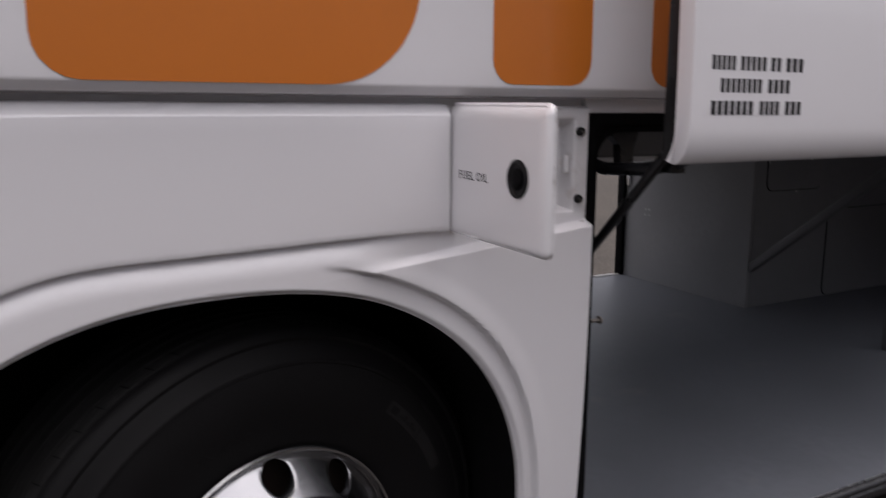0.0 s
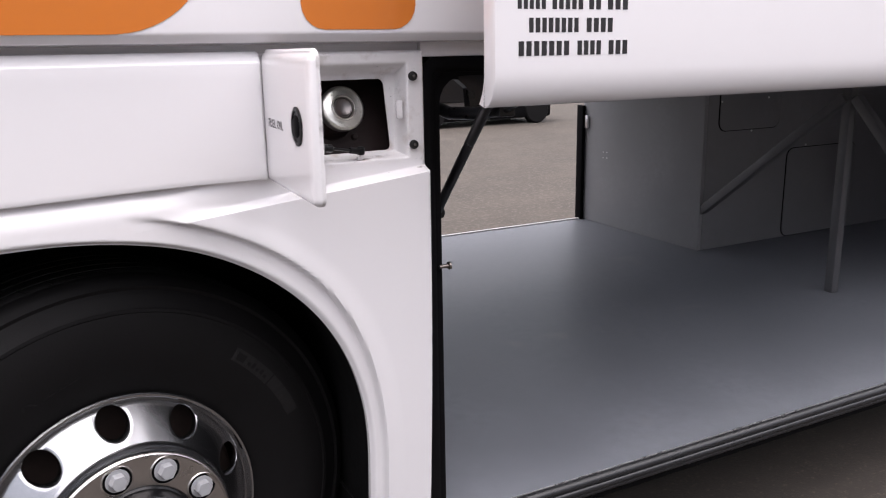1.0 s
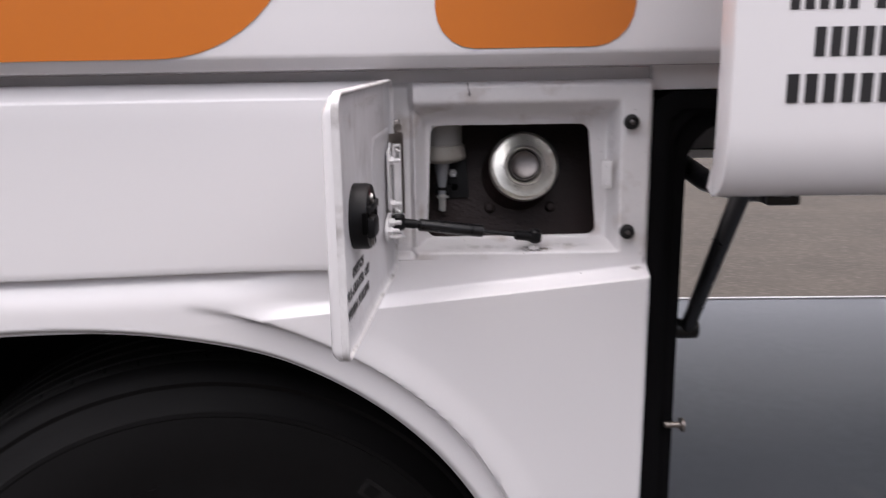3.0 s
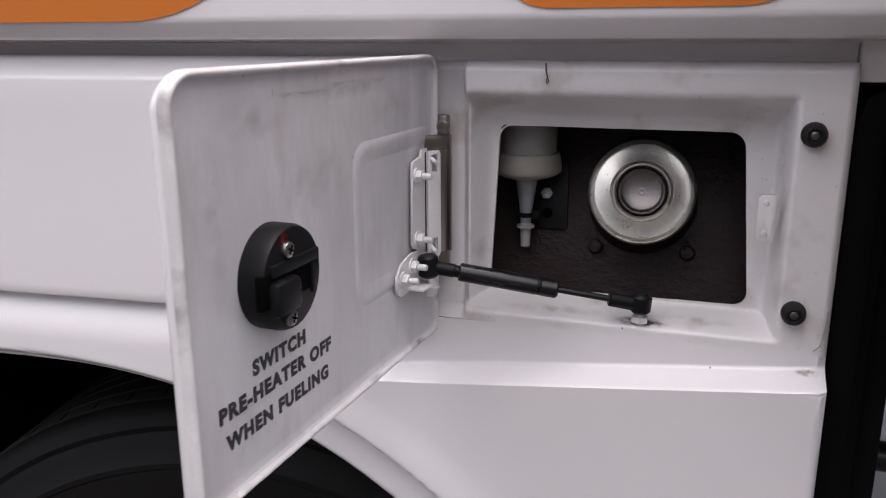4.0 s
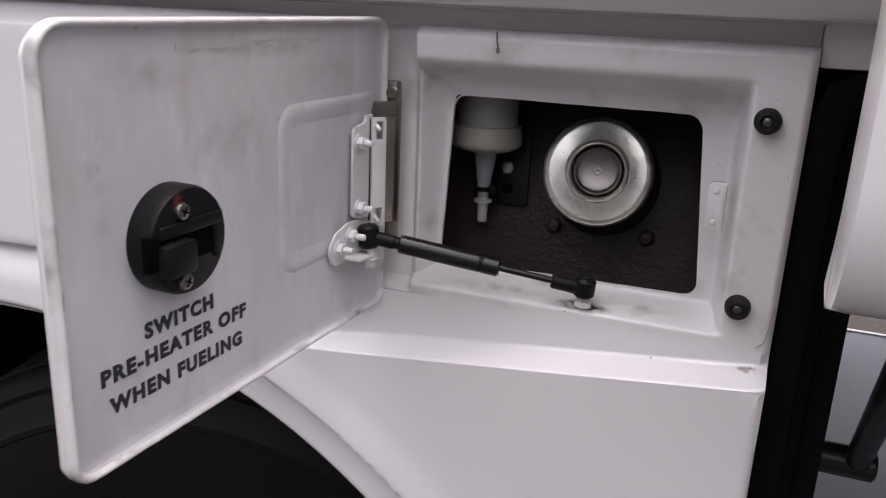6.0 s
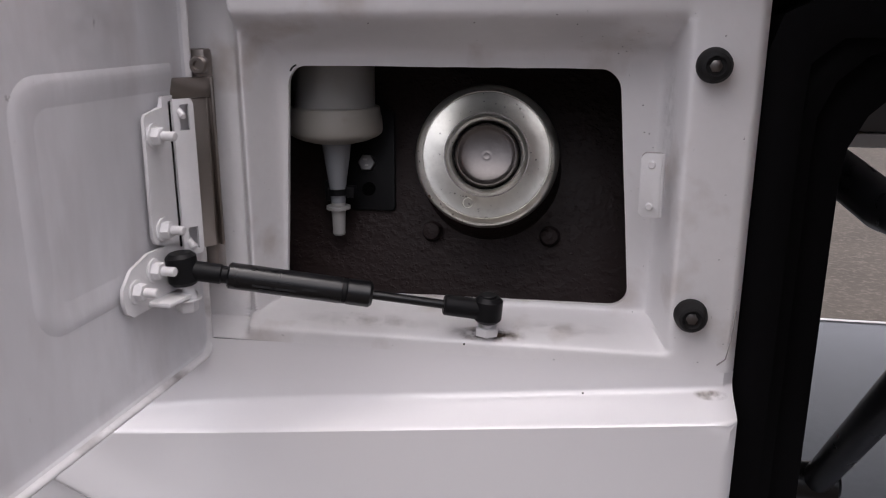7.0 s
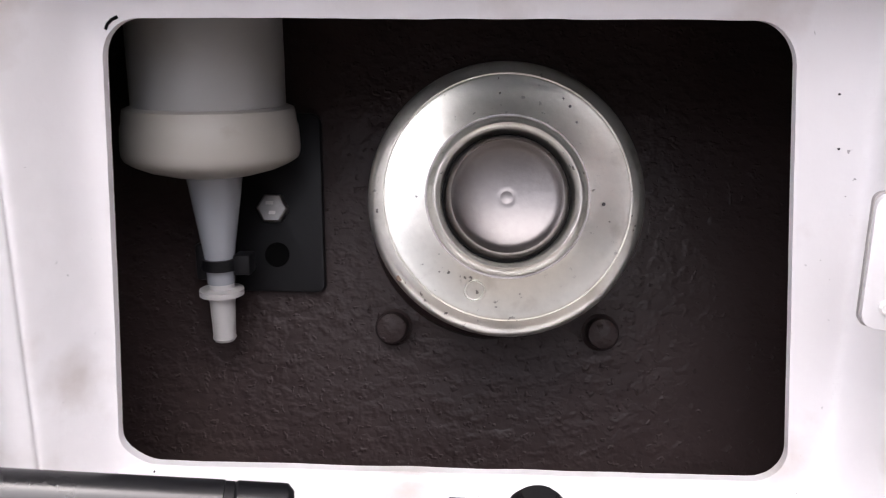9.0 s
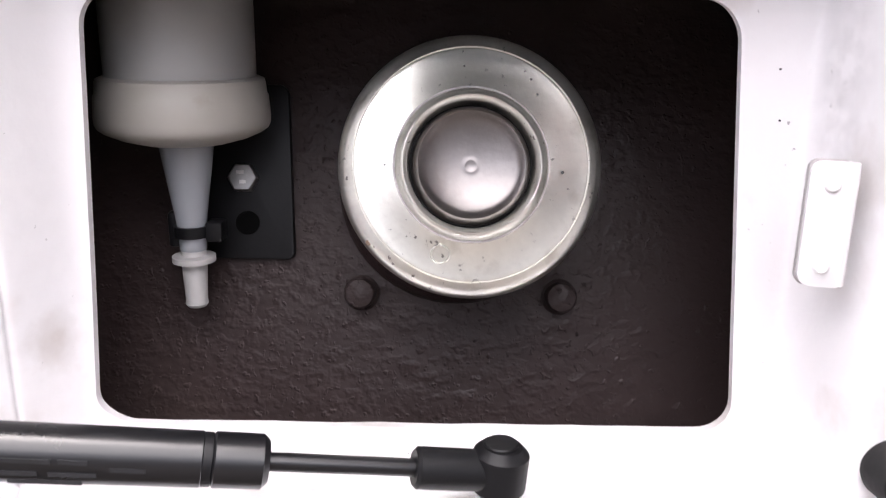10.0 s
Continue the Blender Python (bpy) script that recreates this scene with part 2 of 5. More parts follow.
def lathe(profile, origin, way, n=48, bm=None, close=True):
    """Turns (radius, height) pairs round an axis."""
    bm = bm or bmesh.new()
    m = axis_matrix(origin, way)
    rings = []
    for r, h in profile:
        if r < 1e-6:
            rings.append([bm.verts.new(m @ Vector((0, 0, h)))])
        else:
            rings.append([bm.verts.new(m @ Vector((r * math.cos(2 * math.pi * k / n), r * math.sin(2 * math.pi * k / n), h))) for k in range(n)])
    for a, b in zip(rings, rings[1:]):
        for k in range(n):
            k2 = (k + 1) % n
            if len(a) == 1 and len(b) == 1:
                continue
            if len(a) == 1:
                bm.faces.new((a[0], b[k], b[k2]))
            elif len(b) == 1:
                bm.faces.new((a[k], b[0], a[k2]))
            else:
                bm.faces.new((a[k], b[k], b[k2], a[k2]))
    if close:
        for ring in (rings[0], rings[-1]):
            if len(ring) > 1:
                bm.faces.new(ring)
    return bm


def rod(a, b, r, n=20, bevel=0.001, bm=None, r2=None):
    a, b = Vector(a), Vector(b)
    L = (b - a).length
    r2 = r if r2 is None else r2
    e = min(bevel, r * 0.5, L * 0.3)
    return lathe([(0, 0), (r - e, 0), (r, e), (r2, L - e), (r2 - e, L), (0, L)], a, b - a, n, bm, close=False)


def hexhead(origin, way, r, h, washer=0.0, stud=0.0, bm=None):
    """A hexagon nut or bolt head with a washer below and a thread end above."""
    bm = bm or bmesh.new()
    z = 0.0
    w = Vector(way).normalized()
    if washer:
        rod(origin, Vector(origin) + w * washer, r * 1.35, 20, 0.0003, bm)
        z = washer
    lathe([(0, z), (r, z), (r, z + h * 0.85), (r * 0.88, z + h), (0, z + h)], origin, way, 6, bm, close=False)
    if stud:
        rod(Vector(origin) + w * (z + h), Vector(origin) + w * (z + h + stud), r * 0.52, 14, 0.0006, bm)
    return bm


def tube(points, r, n=14, bm=None):
    bm = bm or bmesh.new()
    pts = [Vector(p) for p in points]
    rings = []
    for i, p in enumerate(pts):
        d = (pts[min(i + 1, len(pts) - 1)] - pts[max(i - 1, 0)])
        m = axis_matrix(p, d)
        rings.append([bm.verts.new(m @ Vector((r * math.cos(2 * math.pi * k / n), r * math.sin(2 * math.pi * k / n), 0))) for k in range(n)])
    for a, b in zip(rings, rings[1:]):
        for k in range(n):
            bm.faces.new((a[k], a[(k + 1) % n], b[(k + 1) % n], b[k]))
    bm.faces.new(rings[0])
    bm.faces.new(rings[-1])
    return bm


def smoothstep(a, b, v):
    t = min(1.0, max(0.0, (v - a) / (b - a)))
    return t * t * (3 - 2 * t)


def lerp(a, b, t):
    return a + (b - a) * t


def sheet(inner, outer, steps, place, closed=True, bm=None, ease=1.0):
    """A sheet between two loops of (u, v) pairs; place turns (u, v) into a point."""
    bm = bm or bmesh.new()
    rows = []
    for k in range(steps + 1):
        t = (k / steps) ** ease
        rows.append([bm.verts.new(place(lerp(a[0], b[0], t), lerp(a[1], b[1], t))) for a, b in zip(inner, outer)])
    n = len(inner)
    for a, b in zip(rows, rows[1:]):
        for i in range(n if closed else n - 1):
            j = (i + 1) % n
            bm.faces.new((a[i], a[j], b[j], b[i]))
    return bm, rows


def rounded(x0, z0, x1, z1, r, seg=8):
    """A rounded rectangle as a loop of points; r: one radius or four (from lower left, counter-clockwise)."""
    rs = r if isinstance(r, tuple) else (r,) * 4
    out = []
    for (cx, cz, a0), q in zip(((x0, z0, 180), (x1, z0, 270), (x1, z1, 0), (x0, z1, 90)), rs):
        sx, sz = (1 if cx == x0 else -1), (1 if cz == z0 else -1)
        for k in range(seg + 1):
            a = radians(a0 + 90 * k / seg)
            out.append((cx + sx * q + q * math.cos(a), cz + sz * q + q * math.sin(a)))
    return out


def resample(loop, n):
    """n points at even steps round a closed loop."""
    p = [Vector(q) for q in loop]
    p.append(p[0])
    cum = [0.0]
    for a, b in zip(p, p[1:]):
        cum.append(cum[-1] + (b - a).length)
    out, i = [], 0
    for k in range(n):
        d = cum[-1] * k / n
        while cum[i + 1] < d:
            i += 1
        t = (d - cum[i]) / max(1e-9, cum[i + 1] - cum[i])
        out.append(tuple(p[i].lerp(p[i + 1], t)))
    return out


def plate(loop, place, back, bm=None, bevel=0.0):
    """A flat plate with the outline loop, from place(u, v) to place moved by back."""
    bm = bm or bmesh.new()
    a = [bm.verts.new(place(*p)) for p in loop]
    b = [bm.verts.new(place(*p) + Vector(back)) for p in loop]
    bm.faces.new(a)
    bm.faces.new(b[::-1])
    for i in range(len(loop)):
        j = (i + 1) % len(loop)
        bm.faces.new((a[i], b[i], b[j], a[j]))
    if bevel:
        es = [e for e in bm.edges if all(v in a for v in e.verts)]
        bmesh.ops.bevel(bm, geom=es, offset=bevel, segments=2, profile=0.5, affect="EDGES")
    return bm


def sweep(profile, xs, place, bm=None):
    """Sweeps a profile of (y, z) pairs along x; place(x, y, z) may bend it."""
    bm = bm or bmesh.new()
    rows = [[bm.verts.new(place(x, y, z)) for y, z in profile] for x in xs]
    for a, b in zip(rows, rows[1:]):
        for i in range(len(profile) - 1):
            bm.faces.new((a[i], a[i + 1], b[i + 1], b[i]))
    return bm


def letters(body, width, height, m, depth=0.0004, bold=0.0, spacing=1.0):
    """Lettering as a mesh, scaled to width and capital height, on the plane of the pose m."""
    cu = bpy.data.curves.new("lettering", "FONT")
    cu.body, cu.size, cu.extrude, cu.offset, cu.resolution_u, cu.space_character = body, 1.0, 0.5, bold, 3, spacing
    ob = new("lettering", cu)
    bpy.context.view_layer.update()
    me = bpy.data.meshes.new_from_object(ob.evaluated_get(bpy.context.evaluated_depsgraph_get()))
    bpy.data.objects.remove(ob)
    bm = bmesh.new()
    bm.from_mesh(me)
    xs, ys = [v.co.x for v in bm.verts], [v.co.y for v in bm.verts]
    sx, sy = width / (max(xs) - min(xs)), height / (max(ys) - min(ys))
    x0, y0 = min(xs), min(ys)
    for v in bm.verts:
        v.co = m @ Vector(((v.co.x - x0) * sx, (v.co.y - y0) * sy, (v.co.z + 0.5) * depth))
    return bm


def xz(y):
    return lambda u, v: Vector((u, y, v))


# ---- ground ----
def grid_sheet(x0, y0, x1, y1, n, height):
    bm = bmesh.new()
    vs = [[bm.verts.new((lerp(x0, x1, i / n), lerp(y0, y1, j / n), height)) for i in range(n + 1)] for j in range(n + 1)]
    for j in range(n):
        for i in range(n):
            bm.faces.new((vs[j][i], vs[j][i + 1], vs[j + 1][i + 1], vs[j + 1][i]))
    return bm


GROUND = -0.112
# Darker ground colour puts the coach's shade into the tarmac.
SHADETAR = material("shade_tarmac", (0.036, 0.029, 0.0235), 0.85, vary=0.3, scale=2.0, bump=1.0, bump_scale=120, dirt=(0.085, 0.066, 0.05), dirt_amount=0.4, dirt_scale=70, specks=0.8, speck_scale=110)
tagged(part("ground_shade_strip", box((-60, -3.2, GROUND - 0.05), (60, 3.1, GROUND + 0.006), 0), SHADETAR), "tarmac strip darkened to stand for the shade under the coach", "tarmac", kind="structure")
tagged(part("ground", grid_sheet(-900, -900, 900, 900, 12, GROUND), ASPHALT), "worn grey-brown asphalt yard under the coach", "ground", kind="structure")

# ---- the coach ----
coach = thing("coach", (0, 1.2, GROUND), "white coach with orange graphics, open fuel flap and raised luggage door", "coach")
AX, AZ, AA, AB, AN = -0.86, 0.54, 0.70, 0.655, 2.3   # wheel arch: centre, half width, height, squareness


def rho(x, z):
    dx, dz = abs(x - AX) / AA, max(0.0, z - AZ) / AB
    return (dx ** AN + dz ** AN) ** (1 / AN)


def arch_point(s, k=1.0):
    """A point of the arch's edge; s runs from 0 (foot ahead of the wheel) to 1 (foot behind it)."""
    foot = 0.12
    if s < foot:
        return AX + AA * k, lerp(0.34, AZ, s / foot)
    if s > 1 - foot:
        return AX - AA * k, lerp(0.34, AZ, (1 - s) / foot)
    a = math.pi * (s - foot) / (1 - 2 * foot)
    c, d = math.cos(a), math.sin(a)
    return AX + AA * k * math.copysign(abs(c) ** (2 / AN), c), AZ + AB * k * d ** (2 / AN)


def panel_foot(x):
    """Lower edge of the long panel: level, then following the arch behind the wheel."""
    dx = min(1.0, abs(min(0.0, x + 0.80)) / 0.86)
    a, b = 1.298 - 0.018 * smoothstep(0.45, 1.0, -x), 0.54 + 0.762 * (1 - dx ** 2.5) ** 0.4
    return min(a, b) - 0.012 * math.log1p(math.exp(-abs(a - b) / 0.012))


def ledge_line(x):
    """Height and half width of the step along the wing's top."""
    a = smoothstep(-0.98, -0.72, x)
    return lerp(panel_foot(x) - 0.030, 1.287 + 0.11 * x, a), lerp(0.030, 0.007, a), a


def side_depth(x, z):
    b = smoothstep(-0.70, -0.30, x)                     # the ledge fades out towards the wheel's middle
    t = min(1.0, max(0.0, (z - 1.280 - 0.11 * x) / lerp(0.030, 0.014, smoothstep(0.2, 0.8, b))))
    up = (1 - (1 - t ** 1.12) ** 1.9) * b
    tuck = min(1.0, max(0.0, (z - panel_foot(x) + 0.055) / 0.060)) ** 2.2
    y = lerp(lerp(-0.003, -0.012, b), 0.017, up) + 0.028 * tuck * (1 - smoothstep(-0.62, -0.42, x))
    y += 0.035 * max(0.0, (1.25 - z) / 0.85) ** 2
    r = rho(x, z)
    lip = smoothstep(-0.70, -0.52, x) * (1 - up)
    c = lerp(1.055, 1.09, smoothstep(0.65, 1.15, z))
    y += 0.015 * lip * (1 - smoothstep(c - 0.013, c, r)) - 0.004 * lip * smoothstep(c - 0.02, c, r) * (1 - smoothstep(c, c + 0.07, r))
    y += 0.012 * (1 - smoothstep(1.0, 1.022, r)) ** 2
    edge = max(0.0, 1 - (0.004 - x) / 0.007)
    return y + 0.006 * edge ** 2


def side_point(x, z):
    return Vector((x, side_depth(x, z), z))


# front wing with the wheel arch
N = 300
ss = [k / N for k in range(N + 1)]
inner = [arch_point(s) for s in ss]
outer = []
for s in ss:
    if s < 0.30:
        outer.append((0.004, lerp(0.34, 1.275, s / 0.30)))
    elif s < 0.80:
        x = lerp(0.004, -1.75, (s - 0.30) / 0.5)
        outer.append((x, max(0.9, ledge_line(x)[0] - 1.25 * ledge_line(x)[1])))
    else:
        outer.append((-1.75, lerp(0.9, 0.34, (s - 0.80) / 0.2)))
bm, rows = sheet(inner, outer, 70, side_point, closed=False)
# the stepped strip between wing and panel
bands = []
for s in [0.30 + 0.5 * k / 260 for k in range(200)]:
    x = lerp(0.004, -1.75, (s - 0.30) / 0.5)
    ledge, w, a = ledge_line(x)
    head = max(1.302 if x > -0.9 else panel_foot(x) + 0.02, ledge + 1.6 * w)
    zs = [ledge + w * lerp(-1.25, 1.25, k / 16) for k in range(17)] + [lerp(ledge + 1.25 * w, head, k / 14) for k in range(1, 15)]
    bands.append([bm.verts.new(side_point(x, z)) for z in zs])
for a, b in zip(bands, bands[1:]):
    for i in range(len(a) - 1):
        bm.faces.new((a[i], a[i + 1], b[i + 1], b[i]))
side = [bm.verts.new(v.co + Vector((0, 0.035, 0))) for v in bands[0]]
for i in range(len(side) - 1):
    bm.faces.new((bands[0][i], bands[0][i + 1], side[i + 1], side[i]))
lip = rows[0]
for back in (0.006, 0.008):
    nxt = [bm.verts.new((v.co.x, v.co.y + back, v.co.z)) for v in lip]
    for i in range(N):
        bm.faces.new((lip[i], lip[i + 1], nxt[i + 1], nxt[i]))
    lip = nxt
k = int(0.30 * N)
edge = [rows[-1][i] for i in range(k + 1)]
nxt = [bm.verts.new((v.co.x, v.co.y + 0.035, v.co.z)) for v in edge]
for i in range(k):
    bm.faces.new((edge[i], edge[i + 1], nxt[i + 1], nxt[i]))
part("front_wing", bm, WHITE, coach, "glossy white wing with a flared wheel arch")

# wheel housing: an open dark shell behind the arch
bm = bmesh.new()
prev = None
for y, k in ((0.0, 1.001), (0.03, 1.012), (0.75, 1.03)):
    row = []
    for s in ss[::4]:
        x, z = arch_point(s, k)
        row.append(bm.verts.new((x, y if y > 0.7 else y + side_depth(x, z) + 0.007, z)))
    if prev:
        for i in range(len(row) - 1):
            bm.faces.new((prev[i], prev[i + 1], row[i + 1], row[i]))
    prev = row
bm.faces.new(prev)
box((-0.155, 0.09, 0.02), (-0.13, 0.76, 0.36), 0, None, bm)
box((-1.6, 0.74, 0.02), (-0.13, 0.76, 0.36), 0, None, bm)
part("wheel_housing", bm, HOUSING, coach, "black wheel housing")


# long panel above the arch
def panel_point(x, y, z):
    return Vector((x, y, lerp(panel_foot(x), 1.561, z)))


prof = [(0.035, 0.012), (0.006, 0.0), (0.0, 0.0015), (-0.0028, 0.007), (-0.0038, 0.015), (-0.004, 0.05), (-0.004, 0.2), (-0.004, 0.5), (-0.004, 0.8), (-0.004, 0.905), (-0.0030, 0.917), (-0.0008, 0.926), (0.0125, 0.975), (0.0160, 0.988), (0.0205, 0.996), (0.027, 1.0), (0.045, 1.0)]
xs = [-1.75 + k * 0.02 for k in range(68)] + [-0.392, -0.386]
bm = sweep(prof, xs, panel_point)
sweep([(y + 0.005, lerp(0.5, z, 0.99)) for y, z in prof], [-0.386, -0.382], panel_point, bm)
sweep([(y + 0.012, lerp(0.5, z, 0.97)) for y, z in prof], [-0.382, -0.380], panel_point, bm)
bmesh.ops.remove_doubles(bm, verts=bm.verts, dist=0.0008)
ring = [v for v in bm.verts if abs(v.co.x + 0.380) < 1e-5]
bm.faces.new(sorted(ring, key=lambda v: math.atan2(v.co.z - 1.43, v.co.y - 0.03)))
part("side_panel", bm, WHITE, coach, "long glossy white side panel above the wheel")

# upper body with its bottom rail
prof = [(0.06, 1.572), (0.03, 1.5755), (-0.006, 1.5770), (-0.0095, 1.5778), (-0.0118, 1.5800), (-0.0228, 1.5925), (-0.0245, 1.5955), (-0.0249, 1.600), (-0.025, 1.64), (-0.023, 1.9), (-0.017, 2.3), (0.03, 2.8), (0.14, 3.15), (0.4, 3.3), (2.1, 3.3), (2.47, 3.1), (2.5, 1.55)]
bm = sweep(prof, [-2.2 + 0.1 * k for k in range(76)], lambda x, y, z: Vector((x, y, z)))
part("upper_body", bm, WHITE, coach, "glossy white upper side of the coach")
# inner wall behind the groove
part("groove_backing", box((-2.2, 0.05, 1.53), (0.004, 0.06, 1.577), 0), WHITE, coach)
cross = [(0.03, 0.3)] + [(y, z) for y, z in prof[2:]] + [(2.5, 0.3)]
for x0 in (-2.25, 5.301):
    bm = plate(cross, lambda y, z, x0=x0: Vector((x0, y, z)), (0.049, 0, 0))
    part("end_wall", bm, WHITE, coach, "white end of the coach body")
for x0, x1 in ((-2.2, 0.035), (2.36, 5.30)):
    part("far_side_panel", box((x0, 2.482, 0.3), (x1, 2.499, 1.548), 0.004), WHITE, coach, "white lower panel of the far side")
part("front_side_panel", box((-2.2, 0.012, 0.3), (-1.752, 0.034, 1.57), 0.006), WHITE, coach, "white lower panel ahead of the wheel")
part("under_floor", box((-2.2, 0.08, 1.58), (5.30, 2.45, 1.62), 0), WALLMAT, coach)


# orange graphics
def graphic(x0, x1, z0, r):
    loop = rounded(x0, z0, x1, 2.35, (r[0], r[1], 0.05, 0.05), 14)
    def on_body(u, v):
        return Vector((u, -0.0252 + max(0.0, v - 1.64) * 0.0077 if v < 1.9 else -0.0232 + (v - 1.9) * 0.015, v))
    bm = bmesh.new()
    lo = resample(loop, 120)
    mid = [(lerp((x0 + x1) / 2, p[0], 0.5), lerp(1.95, p[1], 0.5)) for p in lo]
    sheet(mid, lo, 6, lambda u, v: on_body(u, v) + Vector((0, -0.0012, 0)), True, bm)
    bm.verts.ensure_lookup_table()
    bm.faces.new(bm.verts[0:120])
    return part("orange_graphic", bm, ORANGE, coach, "orange vinyl graphic with rounded corners")


graphic(-1.168, -0.468, 1.595, (0.075, 0.20))
graphic(-0.297, -0.034, 1.602, (0.052, 0.055))
graphic(0.145, 0.50, 1.603, (0.052, 0.055))

# ---- fuel filler recess ----
BACK = (-0.319, 1.3225, -0.0495, 1.506)         # recess: inner crease, where the flange round the hole meets the walls
FRONT = (-0.339, 1.3135, -0.0405, 1.5265)       # and where the walls run out into the face


def soft_step(t, k=8.0):
    """A straight rise from 0 to 1 with rounded ends."""
    return (math.log1p(math.exp(k * t)) - math.log1p(math.exp(k * (t - 1)))) / k


def recess_depth(x, z):
    sides = ((BACK[0] - x) / (BACK[0] - FRONT[0]), (x - BACK[2]) / (FRONT[2] - BACK[2]), (BACK[1] - z) / (BACK[1] - FRONT[1]), (z - BACK[3]) / (FRONT[3] - BACK[3]))
    low = max(sides)
    t = low if low <= 0 else sum(max(0.0, q) ** 7 for q in sides) ** (1 / 7)
    y = lerp(0.065, 0.017, soft_step(min(3.0, max(-3.0, t))))
    y += 0.024 * smoothstep(0.331, 0.341, -x) * smoothstep(1.3025, 1.3105, z)
    y += 0.006 * max(0.0, 1 - (0.004 - x) / 0.007) ** 2
    y += 0.008 * max(0.0, 1 - (1.556 - z) / 0.008) ** 2
    return y


hole = resample(rounded(-0.3140, 1.3266, -0.0715, 1.4934, (0.014, 0.013, 0.014, 0.013), 8), 480)
hole = [(x + (z - 1.41) * lerp(0.05, -0.085, (x + 0.314) / 0.24), z + (x + 0.19) * 0.01 * (1 if z < 1.41 else 0) + 0.00035 * noise.noise((x * 60, z * 60, 0))) for x, z in hole]


def ray_to_rim(p):
    """Where the ray from the hole's middle through p meets the outer rectangle."""
    cx, cz = -0.194, 1.4125
    dx, dz = p[0] - cx, p[1] - cz
    t = min((0.004 - cx) / dx if dx > 0 else (-0.384 - cx) / dx if dx < 0 else 9e9, (1.557 - cz) / dz if dz > 0 else (1.302 - cz) / dz if dz < 0 else 9e9)
    return cx + dx * t, cz + dz * t


rim = [ray_to_rim(p) for p in hole]
bm, rows = sheet(hole, rim, 150, lambda x, z: Vector((x, recess_depth(x, z), z)))
lip = rows[0]
nxt = [bm.verts.new((v.co.x, v.co.y + 0.004, v.co.z)) for v in lip]
for i in range(480):
    j = (i + 1) % 480
    bm.faces.new((lip[i], lip[j], nxt[j], nxt[i]))
edge = rows[-1]
nxt = [bm.verts.new((v.co.x, v.co.y + 0.03, v.co.z)) for v in edge]
for i in range(480):
    j = (i + 1) % 480
    bm.faces.new((edge[i], edge[j], nxt[j], nxt[i]))
recess = part("filler_recess", bm, GEL, coach, "dirty white moulded recess round the fuel filler")

# rubber stops
for x, z in ((-0.0265, 1.499), (-0.0275, 1.342)):
    bm = lathe([(0, -0.003), (0.0095, -0.003), (0.0107, 0.001), (0.0101, 0.007), (0.0080, 0.0112), (0.0060, 0.0118), (0.0052, 0.0095), (0, 0.0095)], (x, 0.016, z), (0, -1, 0), 32, close=False)
    part("rubber_stop", bm, STOPRUB, recess, "black rubber buffer")
    bm = hexhead((x, 0.0075, z), (0, -1, 0), 0.0038, 0.002)
    part("stop_screw", bm, CAPMETAL, recess, "dull steel screw")

# catch plate on the recess wall
m = Matrix.Translation((-0.0525, 0.0238, 1.4235)) @ Matrix.Rotation(radians(-13), 4, "Z")
bm = plate(rounded(-0.0118, -0.0205, 0.0010, 0.0205, (0.004, 0.0005, 0.0005, 0.004), 5), lambda u, v: m @ Vector((u, -0.001, v)), m.to_3x3() @ Vector((0, 0.004, 0)), None, 0.0005)
rod(m @ Vector((0.0016, 0.001, -0.0205)), m @ Vector((0.0016, 0.001, 0.0205)), 0.0014, 10, 0.0005, bm)
# Dark outline behind the plate paints the shaded gap round it.
part("catch_gap_shade", plate(rounded(-0.0121, -0.0210, 0.0020, 0.0206, 0.003, 4), lambda u, v: m @ Vector((u, 0.0026, v)), m.to_3x3() @ Vector((0, 0.003, 0))), SCUFFSHADE, recess)
for z in (-0.0135, 0.0135):
    rod(m @ Vector((-0.0050, 0, z)), m @ Vector((-0.0050, -0.0024, z)), 0.0026, 14, 0.0009, bm)
tagged(part("catch_plate", bm, WHITEMETAL, recess, "small white riveted catch plate"))

# black thread caught on the recess edge
bm = tube([(-0.2550, 0.0150, 1.556), (-0.2545, 0.0135, 1.549), (-0.2530, 0.0130, 1.544), (-0.2515, 0.0130, 1.539), (-0.2532, 0.0130, 1.5375), (-0.2541, 0.0130, 1.542)], 0.0006, 6)
part("black_thread", bm, INK, recess)

# Black arc drawn in place of the dark gap at the upper left corner.
bm = tube([(x, recess_depth(x, z) - 0.0001, z) for x, z in ((-0.3086, 1.4895), (-0.3078, 1.4912), (-0.3062, 1.4927), (-0.3040, 1.4937))], 0.0006, 8)
part("corner_gap_arc", bm, RUBBER, recess, "black arc standing for the dark gap at the corner of the opening")
for x, z in ((-0.241, 1.5225), (-0.172, 1.523), (-0.108, 1.5222), (-0.079, 1.508), (-0.076, 1.505), (-0.081, 1.5035), (-0.063, 1.47), (-0.061, 1.452), (-0.305, 1.3235), (-0.262, 1.3215)):
    y = recess_depth(x, z)
    part("grime_speck", rod((x, y + 0.0008, z), (x + 0.0002, y - 0.0005, z), 0.0004, 6, 0.0001), INK, recess)

